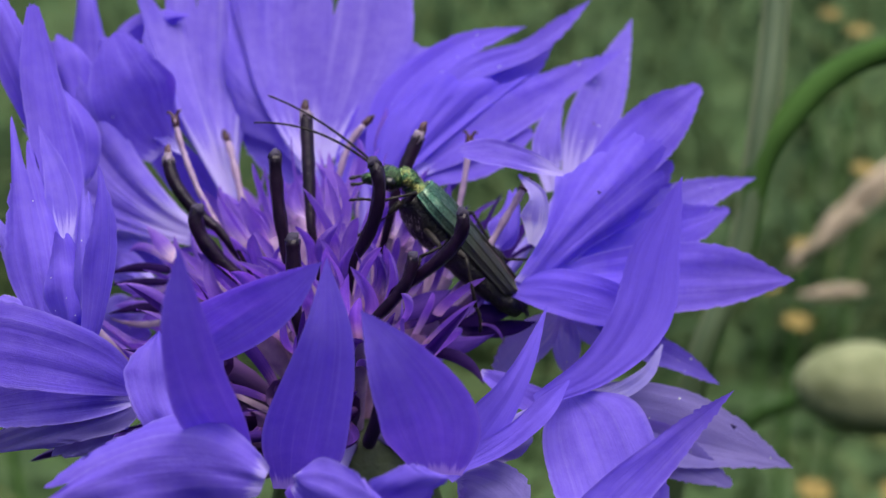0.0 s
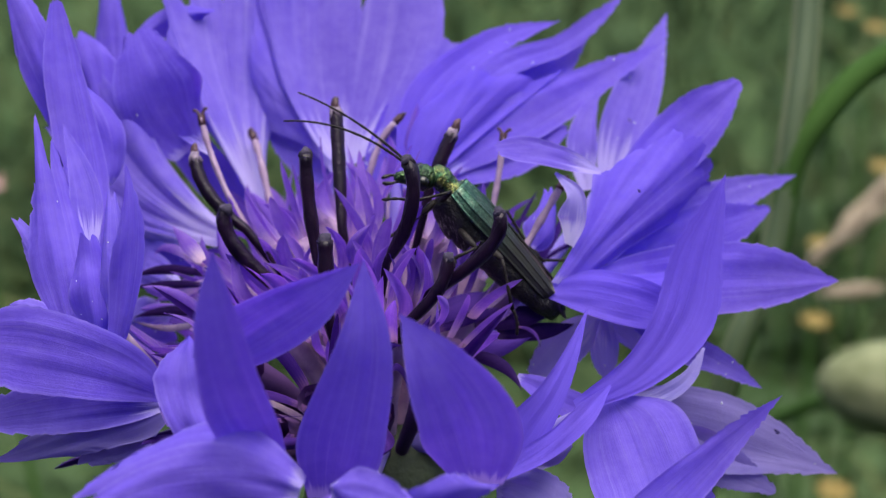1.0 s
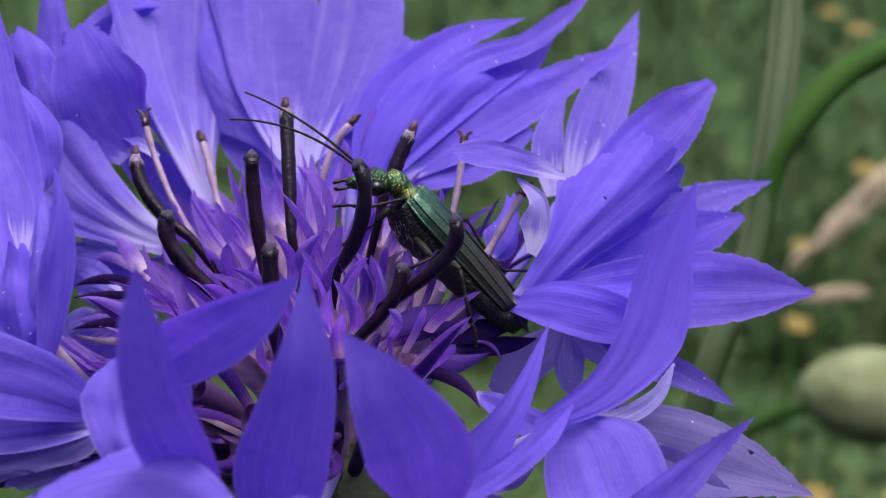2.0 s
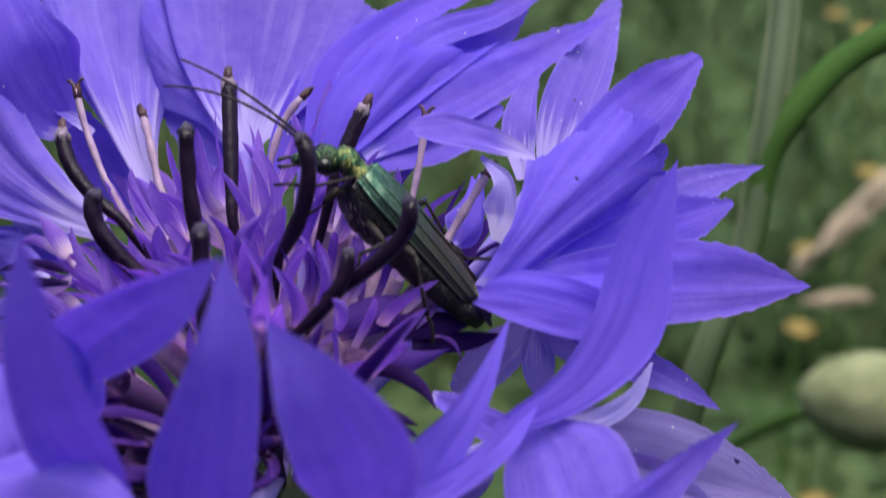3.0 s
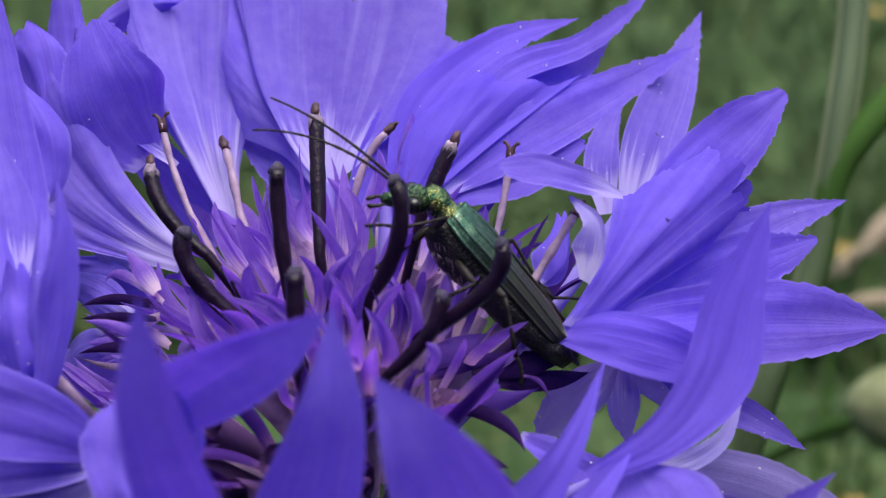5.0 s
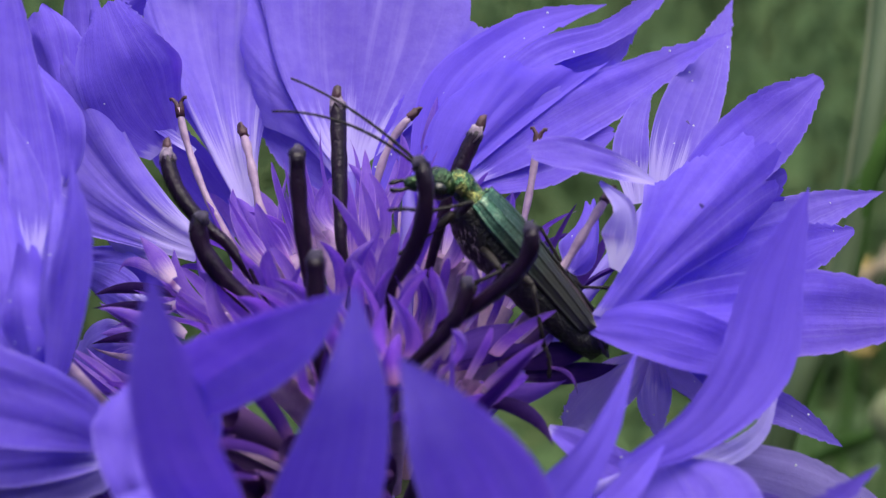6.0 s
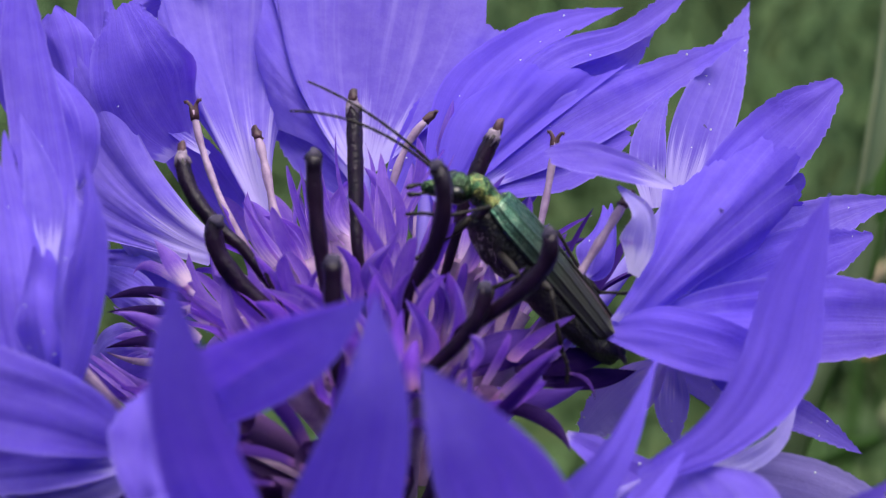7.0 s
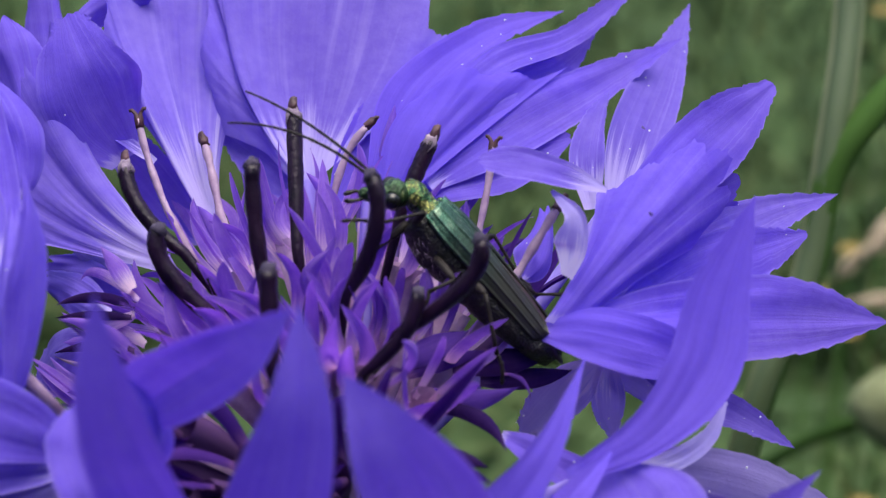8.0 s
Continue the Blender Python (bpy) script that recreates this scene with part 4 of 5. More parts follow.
def anther(a, b, c, width):
    """A dark anther tube, its collar of pale pollen and the brown stigma that pushes out of it."""
    a, b, c = Vector(a), Vector(b), Vector(c)
    bm = bmesh.new()
    r = width / 2
    n = 14
    radii = [r * (0.72 + 0.28 * min(1, i / 5)) * (1 + 0.05 * math.sin(i * 2.1)) * (0.86 if i > n - 2 else 1) for i in range(n)]
    rings = tube(bm, [q * MM for q in rooted(a, b, c, n)], [q * MM for q in [radii[0] * 0.7, radii[0] * 0.85] + radii], 10)
    for k, ring in enumerate(rings):            # five grooves down the tube
        mid = sum((v.co for v in ring), Vector()) / len(ring)
        for v in ring[::2]:
            v.co = mid + (v.co - mid) * 0.88
    ob = part("anther_tube", bm, ANTHER, flower)
    way = bend_way(a, b, c, 1.0)
    bm = bmesh.new()
    rings = tube(bm, [(c + way * s) * MM for s in (-0.1, 0.0, 0.14, 0.26)], [r * k * MM for k in (1.0, 0.92, 0.72, 0.5)], 12)
    for v in bm.verts:
        v.co += Vector((math.sin(v.co.x * 31e3), math.sin(v.co.y * 27e3), math.sin(v.co.z * 29e3))) * 0.00004
    for k, v in enumerate(rings[0]):            # its lower rim hangs in a ragged fringe
        v.co -= way * MM * (0.05 + 0.22 * (k % 3 == 0) + 0.1 * math.sin(k * 2.7 + c.x))
    part("pollen", bm, POLLEN, ob, "pale pollen collar")
    bm = bmesh.new()
    tube(bm, [(c + way * s) * MM for s in (0.12, 0.34, 0.56, 0.68)], [r * k * MM for k in (0.66, 0.55, 0.44, 0.2)], 8)
    for v in bm.verts:
        v.co += Vector((math.sin(v.co.y * 23e3), math.sin(v.co.z * 37e3), math.sin(v.co.x * 19e3))) * 0.00003
    part("stigma", bm, STIGMA, ob, "brown stigma")
    return ob


def bare_anther(a, b, c, width):
    """A dark anther tube that is still closed, with a dull blue-grey tip."""
    a, b, c = Vector(a), Vector(b), Vector(c)
    bm = bmesh.new()
    r = width / 2
    rings = tube(bm, [q * MM for q in rooted(a, b, c, 12)], [r * (0.6 + 0.4 * min(1, i / 5)) * (1 + 0.07 * math.sin(i * 1.7 + a.x)) * MM for i in range(14)], 10)
    for ring in rings:                          # five grooves down the tube
        mid = sum((v.co for v in ring), Vector()) / len(ring)
        for v in ring[::2]:
            v.co = mid + (v.co - mid) * 0.86
    ob = part("anther_tube", bm, ANTHER, flower)
    way = bend_way(a, b, c, 1.0)
    bm = bmesh.new()
    tube(bm, [(c + way * s) * MM for s in (-0.1, 0.08, 0.22, 0.3)], [r * k * MM for k in (0.98, 0.86, 0.6, 0.25)], 9)
    for v in bm.verts:
        v.co += Vector((math.sin(v.co.x * 31e3), math.sin(v.co.y * 27e3), math.sin(v.co.z * 29e3))) * 0.00004
    part("anther_tip", bm, TIP, ob, "dull blue-grey tip")
    return ob


def faded_column(a, b, c, width):
    """A pale spent column with a brown tapered tip."""
    a, b, c = Vector(a), Vector(b), Vector(c)
    bm = bmesh.new()
    r = width / 2
    tube(bm, [q * MM for q in rooted(a, b, c, 12)], [r * (0.85 + 0.15 * math.sin(i * 1.3)) * MM for i in range(14)], 9)
    ob = part("style", bm, STYLE, flower)
    way = bend_way(a, b, c, 1.0)
    bm = bmesh.new()
    tube(bm, [(c + way * s) * MM for s in (-0.06, 0.08, 0.28, 0.48, 0.6)], [r * k * MM for k in (0.98, 1.0, 0.84, 0.66, 0.3)], 9)
    for v in bm.verts:
        v.co += Vector((math.sin(v.co.x * 31e3), math.sin(v.co.y * 27e3), math.sin(v.co.z * 29e3))) * 0.00005
    part("stigma", bm, STIGMA, ob, "brown tapered stigma")
    return ob


def strap(a, b, c, width, mat):
    """A narrow lobe of an outer disc floret, bent outwards."""
    bm = bmesh.new()
    a, b, c = Vector(a), Vector(b), Vector(c)
    side = (c - a).cross(Vector((0.1, -0.8, 0.5))).normalized()
    blade_sheet(bm, a, b, c, side, width, 0.42, 0.12, 1.1, petal_seed, 18, 6, 0.5, 0.0, 0.0)
    part("lobe", bm, mat, flower)


def style(a, b, c, width):
    """A bare pink style with a brown forked stigma."""
    a, b, c = Vector(a), Vector(b), Vector(c)
    bm = bmesh.new()
    r = width / 2
    tube(bm, [q * MM for q in rooted(a, b, c, 10)], [r * (0.9 + 0.1 * math.sin(i * 1.7)) * MM for i in range(12)], 9)
    ob = part("style", bm, STYLE, flower)
    way = bend_way(a, b, c, 1.0)
    s = Vector((1, 0, 0)) - way * way.x
    s.normalize()
    bm = bmesh.new()
    for k in (-1, 1):
        tube(bm, [(c + way * h + s * k * o) * MM for h, o in ((-0.35, 0.02), (0.0, 0.05), (0.22, 0.1), (0.38, 0.22), (0.36, 0.32))],
             [max(0.07, r * q) * MM for q in (0.95, 0.85, 0.5, 0.4, 0.3)], 8)
    part("stigma", bm, STIGMA, ob, "brown forked stigma")
    return ob


anther((-1.33, 2.68, 1.22), (-1.51, 4.64, 3.23), (-1.66, 6.22, 4.87), 0.61)
bare_anther((-2.15, 0.18, 1.00), (-2.50, 1.18, 3.14), (-2.60, 2.04, 4.91), 0.59)
anther((-5.34, 2.62, 1.11), (-6.90, 3.48, 2.32), (-7.55, 4.55, 3.49), 0.59)
bare_anther((-3.80, 0.76, -0.74), (-5.75, 1.43, 1.10), (-6.03, 2.12, 2.30), 0.69)
style((-6.50, 5.78, 1.09), (-7.35, 7.22, 2.49), (-7.78, 8.21, 3.66), 0.31)
faded_column((-5.12, 8.74, -0.64), (-5.52, 9.85, 0.59), (-5.86, 10.69, 1.37), 0.40)
anther((2.30, 3.96, 2.05), (2.79, 4.76, 3.16), (3.33, 5.43, 4.20), 0.62)
style((5.08, 6.06, 0.21), (5.37, 6.95, 1.48), (5.57, 7.75, 2.85), 0.31)
faded_column((6.41, 2.29, 0.54), (7.19, 2.95, 1.68), (7.82, 3.47, 2.58), 0.37)
bare_anther((-1.45, -3.90, 0.80), (-1.52, -3.23, 2.22), (-1.55, -2.62, 3.56), 0.65)
bare_anther((0.65, -0.41, 1.34), (1.71, -0.57, 3.82), (1.58, 0.22, 5.46), 0.6)
bare_anther((2.42, -1.64, 0.59), (4.68, -1.73, 2.64), (5.13, -1.29, 3.95), 0.6)
bare_anther((1.40, -2.56, -0.32), (2.72, -2.34, 1.15), (3.16, -1.85, 2.29), 0.55)
faded_column((-0.52, 6.99, 0.44), (-0.08, 7.93, 2.08), (0.78, 8.60, 3.24), 0.34)
style((-10.23, -2.74, 0.06), (-10.18, -2.51, 0.46), (-10.20, -2.28, 0.85), 0.50)
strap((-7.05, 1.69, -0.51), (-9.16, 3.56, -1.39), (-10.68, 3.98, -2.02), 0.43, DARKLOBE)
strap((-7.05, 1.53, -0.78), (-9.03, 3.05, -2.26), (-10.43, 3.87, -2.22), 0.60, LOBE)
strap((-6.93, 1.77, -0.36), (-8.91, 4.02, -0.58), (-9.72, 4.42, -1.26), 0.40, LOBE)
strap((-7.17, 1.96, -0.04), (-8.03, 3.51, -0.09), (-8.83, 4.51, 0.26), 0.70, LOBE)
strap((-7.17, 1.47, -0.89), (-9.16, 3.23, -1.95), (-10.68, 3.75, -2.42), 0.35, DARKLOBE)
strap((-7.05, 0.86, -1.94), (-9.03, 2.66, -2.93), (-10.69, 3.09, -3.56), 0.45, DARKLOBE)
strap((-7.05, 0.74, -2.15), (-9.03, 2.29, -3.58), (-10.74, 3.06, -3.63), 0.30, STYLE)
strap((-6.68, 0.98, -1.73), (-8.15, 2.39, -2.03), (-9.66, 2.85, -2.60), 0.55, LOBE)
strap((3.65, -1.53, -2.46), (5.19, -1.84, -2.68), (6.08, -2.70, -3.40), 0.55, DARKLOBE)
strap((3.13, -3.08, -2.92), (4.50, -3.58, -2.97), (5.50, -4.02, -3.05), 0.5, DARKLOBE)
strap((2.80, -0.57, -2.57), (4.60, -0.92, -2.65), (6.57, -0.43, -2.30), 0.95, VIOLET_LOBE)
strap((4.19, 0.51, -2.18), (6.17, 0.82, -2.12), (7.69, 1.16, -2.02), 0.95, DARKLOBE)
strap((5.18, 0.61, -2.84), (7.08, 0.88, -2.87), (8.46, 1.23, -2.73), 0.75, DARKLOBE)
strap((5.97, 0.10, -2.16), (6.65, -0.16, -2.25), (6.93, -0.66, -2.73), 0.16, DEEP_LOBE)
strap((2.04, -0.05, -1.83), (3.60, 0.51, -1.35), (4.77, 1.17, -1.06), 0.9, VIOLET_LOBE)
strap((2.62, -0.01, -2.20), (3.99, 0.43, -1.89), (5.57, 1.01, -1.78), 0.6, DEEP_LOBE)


def involucre():
    bm = bmesh.new()
    prof = [(-18, 1.2), (-17, 2.6), (-15, 3.8), (-12.5, 4.1), (-10, 3.5), (-8, 2.8), (-7, 1.0)]
    tube(bm, [(Vector((0.4, 0, z))) * MM for z, _ in prof], [r * MM for _, r in prof], 20)
    body = part("involucre", bm, GREEN, flower)
    bm = bmesh.new()
    foot = Vector((6, 4, -500))
    pts = curve_points(foot, Vector((2, 1, -250)), Vector((0.4, 0, -17.5)), 20)
    tube(bm, [q * MM for q in pts], [(1.3 - 0.2 * i / 19) * MM for i in range(20)], 12)
    part("stem", bm, STEM, flower)
    return body


involucre()


def dust():
    """Loose pollen grains that lie on the petals."""
    bm = bmesh.new()
    for q, r in dust_places:
        bmesh.ops.create_icosphere(bm, subdivisions=1, radius=r * MM, matrix=Matrix.Translation(q + Vector(HEAD)) @ pose(0, 0, 0, r * 9000, r * 5000, 0))
    tagged(link("pollen_dust", bm, DUST), "white loose pollen grains scattered on the petals", "pollen", kind="stuff")


dust()


def dark_spot(at, normal, size):
    """A small dark blemish on a petal."""
    n = Vector(normal).normalized()
    e1 = n.orthogonal().normalized()
    e2 = n.cross(e1)
    bm = bmesh.new()
    c = bm.verts.new((Vector(at) + n * 0.05) * MM)
    ring = [bm.verts.new((Vector(at) + n * 0.02 + (e1 * math.cos(a) * 0.5 + e2 * math.sin(a)) * size * (1 + 0.2 * math.sin(3 * a))) * MM)
            for a in (2 * math.pi * k / 14 for k in range(14))]
    for k in range(14):
        bm.faces.new((c, ring[k], ring[(k + 1) % 14]))
    part("blemish", bm, BLEMISH, flower, "small dark violet blemish")


dark_spot((10.88, 1.66, 3.4), (0.3, -0.95, 0.1), 0.1)
dark_spot((11.57, 11.58, 1.85), (0.29, -0.6, 0.7), 0.1)
dark_spot((17.03, -0.97, -6.77), (0.08, -0.99, 0.12), 0.15)
dark_spot((-11.79, 10.6, 4.04), (0.38, -0.3, 0.85), 0.15)

# ---- the beetle ----
beetle = tagged(new("beetle"), "slender metallic green beetle with a golden pronotum, resting among the anthers", "beetle")
beetle.matrix_basis = pose(0.00335, 0.00270, 0.50289, 15.14, -44.42, 158.60)
beetle.scale = (1.03, 1.07, 1.07)


def elytron(side):
    """One wing case: narrow, ribbed, a little agape towards its end."""
    bm = bmesh.new()
    rows, cols, long = 40, 40, 5.75
    def at(i, j, drop):
        s, a = i / rows, j / cols
        y0 = 0.03 + 0.26 * s ** 1.5
        y1 = (0.76 + 0.26 * min(1, s * 6)) - 0.33 * s ** 1.1
        close = max(0.0, (s - 0.93) / 0.07)
        mid = (y0 * 0.4 + y1 * 0.6)
        y0, y1 = y0 + (mid - y0) * close ** 2, y1 + (mid - y1) * close ** 2
        top = 0.62 + 0.14 * math.sin(min(1, s * 3) * math.pi / 2) - 0.28 * s ** 2
        low = 0.02 - 0.05 * s
        ang = a * math.pi / 2
        y = y0 + (y1 - y0) * math.sin(ang)
        z = top - (top - low) * (1 - math.cos(ang))
        rib = sum(math.exp(-((a - c) / 0.03) ** 2) for c in (0.04, 0.38, 0.66, 0.93))
        lift = 0.05 * rib * (1 - close) - drop
        return Vector((-s * long, side * (y + lift * math.sin(ang)), z + lift * math.cos(ang))) * MM
    outer = [[bm.verts.new(at(i, j, 0.0)) for j in range(cols + 1)] for i in range(rows + 1)]
    inner = [[bm.verts.new(at(i, j, 0.07)) for j in range(cols + 1)] for i in range(rows + 1)]
    for i in range(rows):
        for j in range(cols):
            bm.faces.new((outer[i][j], outer[i][j + 1], outer[i + 1][j + 1], outer[i + 1][j]))
            bm.faces.new((inner[i][j], inner[i + 1][j], inner[i + 1][j + 1], inner[i][j + 1]))
        for j in (0, cols):
            bm.faces.new((outer[i][j], outer[i + 1][j], inner[i + 1][j], inner[i][j]))
    for i in (0, rows):
        for j in range(cols):
            bm.faces.new((outer[i][j], outer[i][j + 1], inner[i][j + 1], inner[i][j]))
    bmesh.ops.recalc_face_normals(bm, faces=bm.faces)
    return part("elytron", bm, ELYTRA, beetle, "ribbed metallic green wing case")


elytron(1)
elytron(-1)


def loft(name, sections, mat, label="", parent=None, sides=18, wobble=0.0):
    """An oval body: sections of x, y, z, half width, half height along the beetle."""
    rng = random.Random(len(sections) + len(name))
    bm = bmesh.new()
    rings = []
    for x, y, z, w, h in sections:
        rings.append([bm.verts.new(Vector((x, y + w * math.cos(a), z + h * math.sin(a))) * MM * (1 + wobble * rng.uniform(-1, 1)))
                      for a in (2 * math.pi * k / sides for k in range(sides))])
    for r0, r1 in zip(rings, rings[1:]):
        for k in range(sides):
            bm.faces.new((r0[k], r0[(k + 1) % sides], r1[(k + 1) % sides], r1[k]))
    bm.faces.new(rings[0][::-1])
    bm.faces.new(rings[-1])
    bmesh.ops.recalc_face_normals(bm, faces=bm.faces)
    return part(name, bm, mat, parent or beetle, label)


def beetle_body():
    segs = []
    for i in range(31):
        s = i / 30
        w = 0.92 * math.sin(math.pi * min(1, 0.32 + 0.52 * s)) ** 0.6 * (1 if s < 0.9 else 1 - 5.5 * (s - 0.9))
        groove = 0.94 if i % 5 == 0 and i > 8 else 1.0
        segs.append((0.1 - 6.75 * s, 0, -0.42 - 0.12 * math.sin(math.pi * s) + 0.22 * s ** 2, max(w, 0.12) * groove,
                     (0.92 - 0.5 * s ** 2) * groove * (0.75 + 0.25 * min(1, s * 5))))
    loft("abdomen", segs, BLACK, "dull black abdomen and breast")
    loft("hind_wing", [(-0.6, 0, 0.45, 0.3, 0.1), (-2.5, 0, 0.5, 0.42, 0.14), (-4.5, -0.1, 0.42, 0.56, 0.16), (-5.8, -0.12, 0.24, 0.52, 0.15),
                          (-6.6, 0, 0.0, 0.3, 0.12), (-6.95, 0, -0.08, 0.08, 0.05)], WING, "dark brown folded wings")
    loft("breast", [(0.2, 0, -0.5, 0.5, 0.5), (-0.3, 0, -0.62, 0.74, 0.66), (-1.1, 0, -0.72, 0.86, 0.74), (-1.9, 0, -0.7, 0.8, 0.7), (-2.5, 0, -0.6, 0.6, 0.5)],
         BLACK, wobble=0.004)
    loft("pronotum", [(-0.19, 0, -0.01, 0.3, 0.3), (-0.14, 0, -0.01, 0.5, 0.44), (-0.06, 0, -0.01, 0.57, 0.5), (0.02, 0, -0.01, 0.55, 0.48), (0.12, 0, -0.02, 0.49, 0.43), (0.24, 0, -0.02, 0.46, 0.42),
                      (0.36, 0, -0.02, 0.47, 0.42), (0.48, 0, -0.03, 0.5, 0.44), (0.61, 0, -0.03, 0.53, 0.46), (0.74, 0, -0.03, 0.54, 0.46), (0.86, 0, -0.04, 0.51, 0.44), (1.00, 0, -0.05, 0.46, 0.4),
                      (1.12, 0, -0.06, 0.4, 0.36), (1.22, 0, -0.07, 0.34, 0.32)], GOLD, "golden green pronotum", sides=30, wobble=0.045)
    for k in (-1, 1):           # a blunt knob on either hind corner
        bm = bmesh.new()
        bmesh.ops.create_uvsphere(bm, u_segments=12, v_segments=8, radius=0.15 * MM)
        bmesh.ops.translate(bm, verts=bm.verts, vec=Vector((-0.06, k * 0.46, 0.3)) * MM)
        part("shoulder_knob", bm, GOLD, beetle)
    rng = random.Random(8)
    bm = bmesh.new()
    for k in range(50):        # short pale down on the breast
        x, a = rng.uniform(-2.2, -0.2), rng.uniform(-0.9, 0.9)
        q = Vector((x, 0.86 * math.cos(a), -0.7 + 0.74 * math.sin(a)))
        way = Vector((-1, 0.35 * math.cos(a), 0.35 * math.sin(a) - 0.2 + rng.uniform(-0.3, 0.3))).normalized() * rng.uniform(0.2, 0.4)
        tube(bm, [q * MM, (q + way * 0.6) * MM, (q + way) * MM], [0.006 * MM, 0.005 * MM, 0.003 * MM], 4)
    part("down", bm, POLLEN, beetle, "short pale hairs")


beetle_body()


def beetle_head(neck, mouth):
    neck, mouth = Vector(neck), Vector(mouth)
    bm = bmesh.new()
    way = (mouth - neck).normalized()
    stops = ((-0.15, 0.32), (0.0, 0.42), (0.25, 0.56), (0.5, 0.5), (0.7, 0.36), (0.95, 0.3), (1.2, 0.26), (1.42, 0.2), (1.5, 0.08))
    tube(bm, [(neck + way * s) * MM for s, _ in stops], [r * MM for _, r in stops], 16)
    head = part("head", bm, HEADGREEN, beetle, "dark green head")
    side = way.cross(Vector((0, 0, 1))).normalized()
    for k in (-1, 1):
        bm = bmesh.new()
        bmesh.ops.create_uvsphere(bm, u_segments=16, v_segments=10, radius=0.3 * MM)
        bmesh.ops.translate(bm, verts=bm.verts, vec=(neck + way * 0.48 + side * k * 0.42 + Vector((0, 0, 0.08))) * MM)
        part("eye", bm, EYE, head, "glossy black eye")
        bm = bmesh.new()
        tube(bm, [(neck + way * s + side * k * o + Vector((0, 0, h))) * MM for s, o, h in ((1.25, 0.16, -0.05), (1.5, 0.26, -0.12), (1.72, 0.22, -0.2), (1.8, 0.16, -0.22))],
             [q * MM for q in (0.07, 0.06, 0.09, 0.05)], 7)
        part("palp", bm, BLACK, head)


def antenna(a, b, c):
    a, b, c = Vector(a), Vector(b), Vector(c)
    bm = bmesh.new()
    n = 45
    pts = curve_points(a, b, c, n)
    tube(bm, [q * MM for q in pts], [(0.062 - 0.026 * i / n) * (0.78 if i % 4 == 0 else 1.0) * MM for i in range(n)], 7)
    return part("antenna", bm, LEG, beetle, "thin jointed dark antenna")


def leg(hip, knee, ankle, foot, thick):
    hip, knee, ankle, foot = (Vector(v) for v in (hip, knee, ankle, foot))
    bm = bmesh.new()
    tube(bm, [hip.lerp(knee, s) * MM for s in (0, 0.25, 0.5, 0.8, 1)], [thick * q * MM for q in (0.7, 1.0, 1.05, 0.85, 0.55)], 10)
    ob = part("leg", bm, LEG, beetle, "thin black leg")
    bm = bmesh.new()
    tube(bm, [knee.lerp(ankle, s) * MM for s in (0, 0.2, 0.6, 1)], [thick * q * MM for q in (0.5, 0.45, 0.45, 0.6)], 8)
    part("tibia", bm, LEG, ob)
    bm = bmesh.new()
    n = 13
    tube(bm, [(ankle.lerp(foot, i / (n - 1)) + Vector((0, 0, 0.12 * math.sin(i / (n - 1) * math.pi)))) * MM for i in range(n)],
         [thick * (0.5 if i % 3 else 0.32) * MM for i in range(n)], 7)
    part("tarsus", bm, LEG, ob)


antennae = []
beetle_head((0.97, 0.19, -0.24), (2.1, 0.78, -1.24))
antennae.append(antenna((2.02, 0.58, -0.40), (4.77, 0.43, -0.95), (7.04, 0.35, -1.88)))
antennae.append(antenna((2.20, 1.08, -0.33), (4.72, 1.19, -1.13), (6.61, 1.50, -2.60)))
leg((0.07, 0.73, -0.39), (0.18, 1.46, 0.38), (0.97, 2.35, -0.71), (1.79, 2.52, -1.47), 0.13)
leg((0.20, 0.45, -0.67), (0.16, 0.72, -1.38), (0.31, 1.15, -2.58), (0.51, 1.50, -3.61), 0.15)
leg((-1.27, 0.97, -0.55), (-2.11, 1.84, -0.22), (-1.81, 2.37, -0.95), (-2.14, 2.59, -1.42), 0.14)
leg((-2.67, 1.01, -0.16), (-3.14, 1.68, 0.19), (-4.88, 2.10, -0.71), (-5.78, 2.20, -1.25), 0.15)
leg((-1.95, -0.74, 0.31), (-2.23, -1.20, 0.66), (-4.02, -1.08, 0.37), (-4.62, -0.99, 0.36), 0.13)
leg((-3.89, -0.53, 0.43), (-4.64, -0.83, 0.51), (-5.26, -0.86, 1.23), (-5.50, -0.82, 1.78), 0.12)


# ---- plants behind ----
def hair_stem(name, way, radius, mat, label, category, ridge=0.0):
    """A long stem through the given points down to the ground, with pale ridges along it if asked."""
    pts = [Vector(q) for q in way]
    fine = []
    for i in range(len(pts) - 2):
        p0, p1, p2, p3 = pts[max(i - 1, 0)], pts[i], pts[i + 1], pts[min(i + 2, len(pts) - 2)]
        for k in range(8):
            s = k / 8
            fine.append(0.5 * (2 * p1 + (p2 - p0) * s + (2 * p0 - 5 * p1 + 4 * p2 - p3) * s * s + (3 * p1 - p0 - 3 * p2 + p3) * s ** 3))
    fine.append(pts[-2])
    fine += [pts[-2].lerp(pts[-1], s) for s in (0.25, 0.5, 0.75, 1.0)]
    bm = bmesh.new()
    tube(bm, fine, [radius] * len(fine), 12)
    ob = tagged(link(name, bm, mat), label, category)
    if ridge:
        for k in (-1, 1):
            bm = bmesh.new()
            tube(bm, [q + Vector((k * radius * 0.95, 0, 0)) for q in fine], [ridge] * len(fine), 8)
            part("ridge", bm, RIDGE, ob, "pale downy ridge")
    return ob


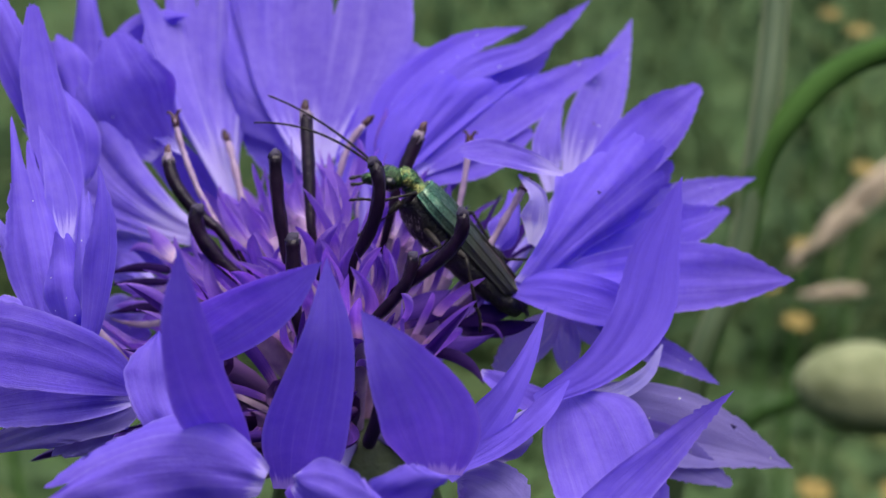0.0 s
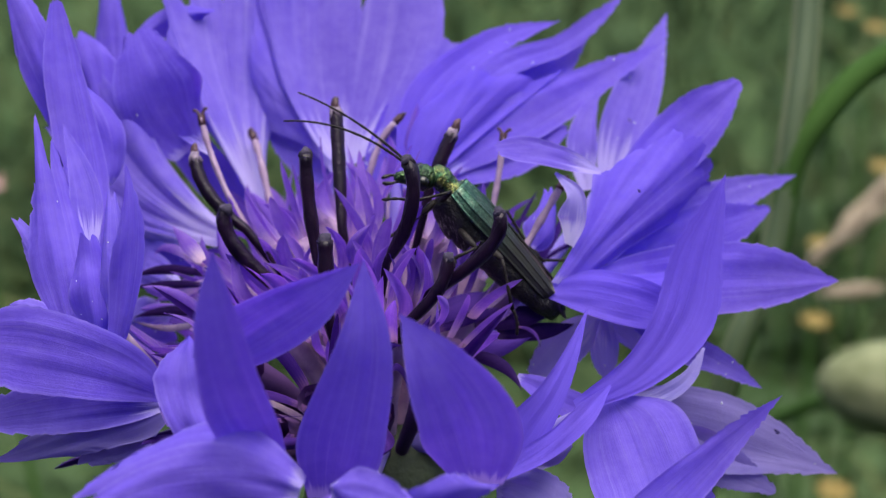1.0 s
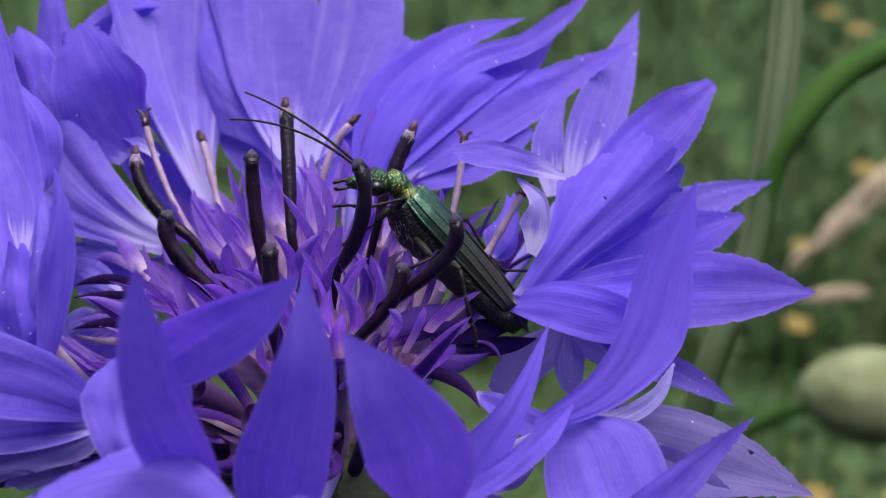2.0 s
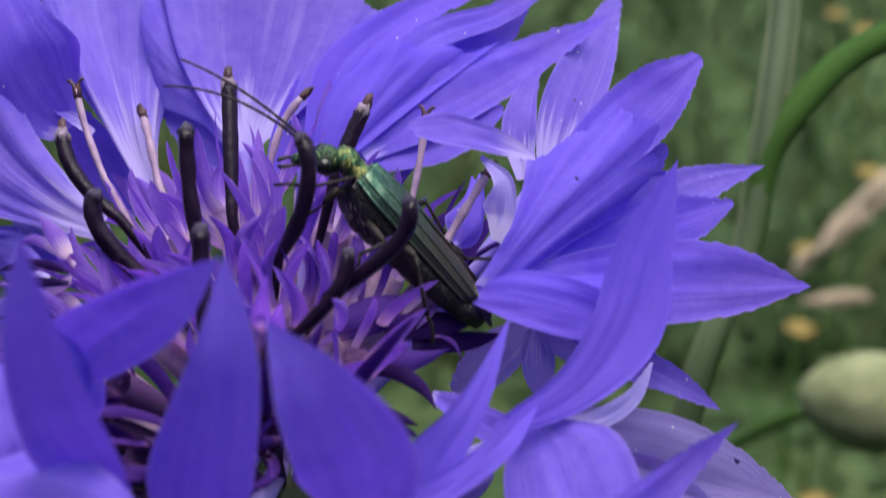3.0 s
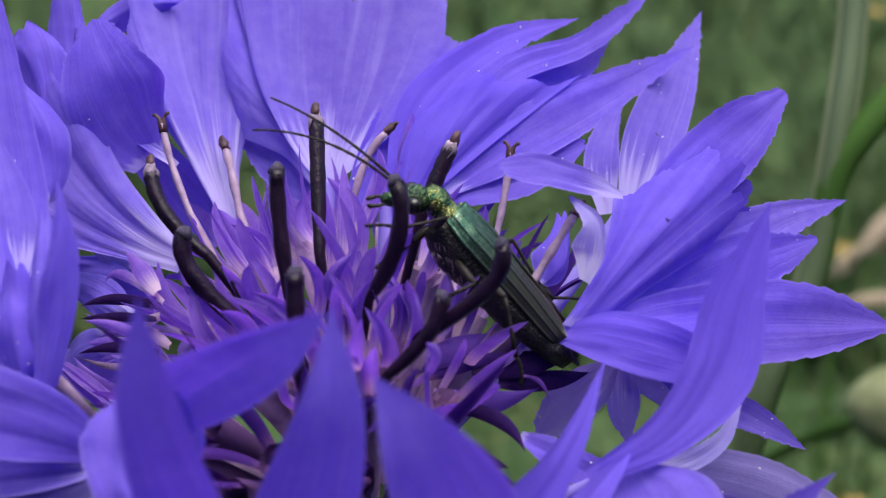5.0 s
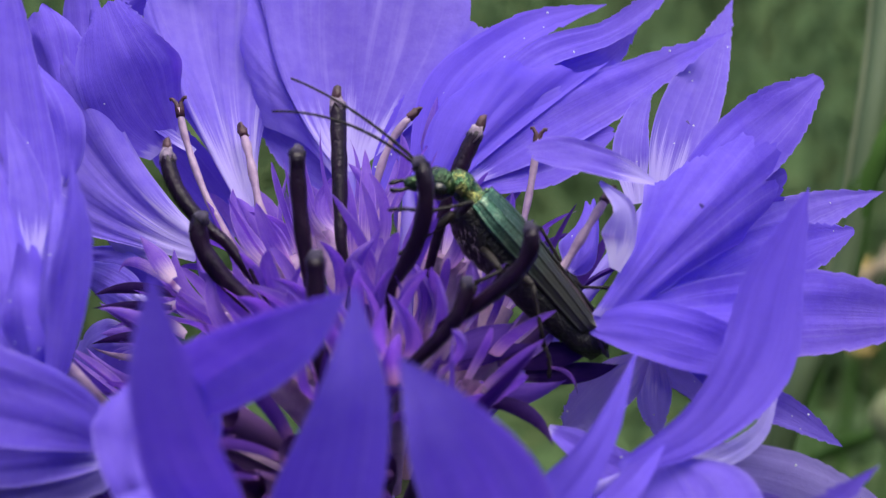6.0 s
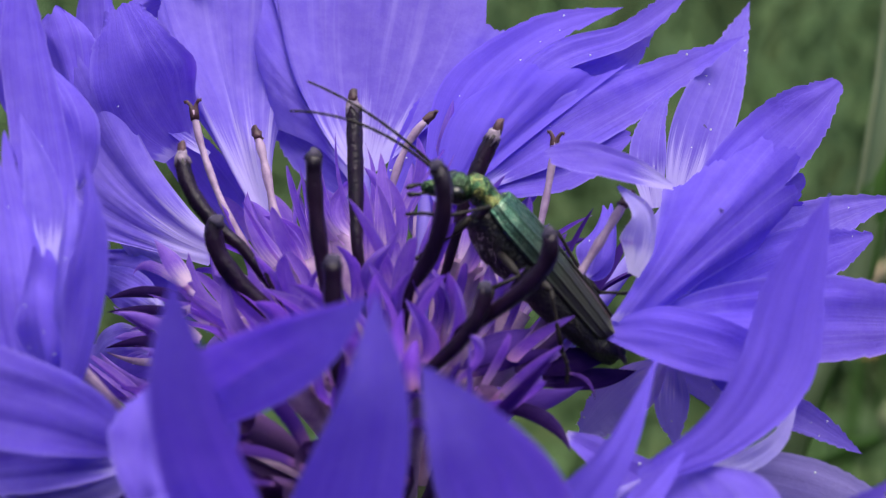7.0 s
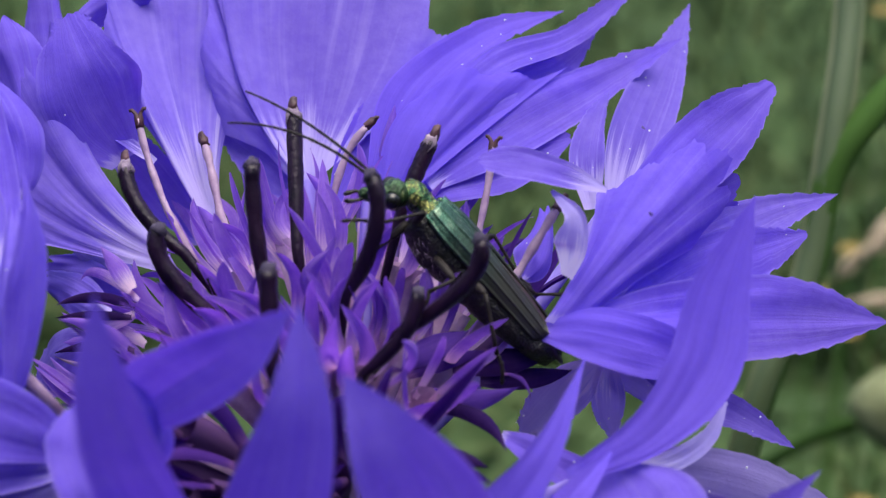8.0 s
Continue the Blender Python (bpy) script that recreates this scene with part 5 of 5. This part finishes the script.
hair_stem("plant_stem", [(0.0278, 0.0530, 0.5088), (0.0269, 0.0433, 0.4960), (0.0257, 0.0378, 0.4894), (0.0242, 0.0335, 0.4819), (0.0215, 0.0299, 0.4757), (0.0198, 0.0277, 0.4650), (0.0179, 0.0251, 0.4399), (0.03, 0.09, 0.0)],
          0.00078, PALE, "upright grey-green downy plant stem", "plant stem", 0.00024)
hair_stem("curved_stem", [(0.0420, 0.0471, 0.4916), (0.0350, 0.0435, 0.4923), (0.0306, 0.0407, 0.4916), (0.0274, 0.0380, 0.4896), (0.0254, 0.0363, 0.4868), (0.0243, 0.0338, 0.4817), (0.0216, 0.0302, 0.4755), (0.0198, 0.0280, 0.4648), (0.0179, 0.0251, 0.4399), (0.03, 0.09, 0.0)],
          0.00095, STEM, "curved green plant stem", "plant stem")
pod_stalk = hair_stem("stalk", [(0.0505, 0.1018, 0.4218), (0.0456, 0.1061, 0.4156), (0.0407, 0.1148, 0.4031), (0.0357, 0.1270, 0.3831), (0.0, 0.2, 0.0)], 0.0008, STEM, "thin green stalk", "")


def seed_pod(at, size):
    bm = bmesh.new()
    prof = [(-1.0, 0.12), (-0.9, 0.4), (-0.65, 0.74), (-0.3, 0.96), (0.05, 1.0), (0.4, 0.9), (0.7, 0.66), (0.9, 0.36), (1.0, 0.1)]
    rings = tube(bm, [Vector((h * size * 1.55, 0, 0)) for h, _ in prof], [r * size for _, r in prof], 24)
    for ring in rings:
        mid = sum((v.co for v in ring), Vector()) / len(ring)
        for v in ring[::3]:
            v.co = mid + (v.co - mid) * 0.96
    ob = tagged(link("seed_pod", bm, POD), "pale green rounded seed pod", "seed pod")
    ob.matrix_basis = Matrix.Translation(at) @ pose(0, 0, 0, 0, 8, 0)
    return ob


pod = seed_pod((0.0553, 0.0965, 0.4264), 0.0058)
pod_stalk.parent = pod
pod_stalk.matrix_parent_inverse = pod.matrix_basis.inverted()


def seed_head(a, b, r, name, label, mat):
    """A dry grass head: a thin axis crowded with slim spikelets."""
    rng = random.Random(3)
    a, b = Vector(a), Vector(b)
    bm = bmesh.new()
    tube(bm, [a, b], [r * 0.15, r * 0.1], 6)
    way = (b - a).normalized()
    e1 = way.orthogonal().normalized()
    e2 = way.cross(e1)
    for k in range(90):
        s = rng.random()
        ang = rng.uniform(0, 6.3)
        q = a.lerp(b, s)
        out = e1 * math.cos(ang) + e2 * math.sin(ang)
        swell = math.sin(math.pi * (0.12 + 0.8 * s))
        tube(bm, [q, q + out * r * 0.6 * swell + way * r * 0.6, q + out * r * 0.8 * swell + way * r * 1.8], [r * 0.12, r * 0.24, r * 0.05], 6)
    return tagged(link(name, bm, mat), label, "grass head")


seed_head((0.0745, 0.2156, 0.3719), (0.1034, 0.2288, 0.3949), 0.0034, "grass_head", "dry pinkish-brown grass seed head", STRAW)
seed_head((0.0862, 0.2480, 0.3457), (0.0993, 0.2486, 0.3468), 0.0022, "grass_head", "small dry pale grass seed head", STRAW)


def blossom(at, size, mat, label):
    """A small many-petalled meadow blossom far behind."""
    bm = bmesh.new()
    for k in range(9):
        a = 2 * math.pi * k / 9
        d = Vector((math.cos(a), math.sin(a), 0.35))
        s = Vector((-math.sin(a), math.cos(a), 0)) * size * 0.3
        v = [bm.verts.new(q) for q in (Vector((0, 0, 0)), d * size * 0.6 - s, d * size, d * size * 0.6 + s)]
        bm.faces.new(v)
    ob = tagged(link("small_blossom", bm, mat, smooth=False), label, "flower")
    ob.location = at
    h = Vector(at).z
    bm = bmesh.new()
    tube(bm, [Vector((0, 0, -h)), Vector((0.004, 0.003, -h / 2)), Vector((0, 0, 0))], [0.0009, 0.0008, 0.0006], 6)
    part("stalk", bm, STEM, ob)
    return ob


for at in ((0.1154, 0.3297, 0.3774), (0.1252, 0.3965, 0.3560), (0.1094, 0.2868, 0.3580), (0.0894, 0.2563, 0.3326), (0.1004, 0.3011, 0.3279), (0.0854, 0.1601, 0.3582), (0.1058, 0.3543, 0.2830), (0.0769, 0.1820, 0.3412)):
    blossom(at, 0.0038, YELLOW, "small ochre-yellow blossom in the grass")
for at in ((-0.0097, 0.1987, 0.4251), (-0.0643, 0.1385, 0.4305)):
    blossom(at, 0.005, ORANGE, "small salmon-orange blossom in the grass")


def motions():
    # the lower antenna lifts and drops a little
    root = Matrix.Translation(Vector((2.20, 1.08, -0.33)) * MM)
    axis = Vector((0.00, 0.95, 0.33))
    rows = [(0.0, 0.4), (1.0, 0.7), (2.9, -1.7), (3.1, -1.2), (3.2, -0.6), (3.7, -1.2), (3.9, -0.7), (4.1, -0.4), (4.3, -0.2), (5.8, 0.4), (6.3, 0.4), (6.6, -1.4), (6.9, -1.6), (7.1, -0.4), (7.4, -0.4), (8.0, -0.2)]
    walk(antennae[1], [(t, root @ Matrix.Rotation(radians(turn), 4, axis) @ root.inverted()) for t, turn in rows])


motions()
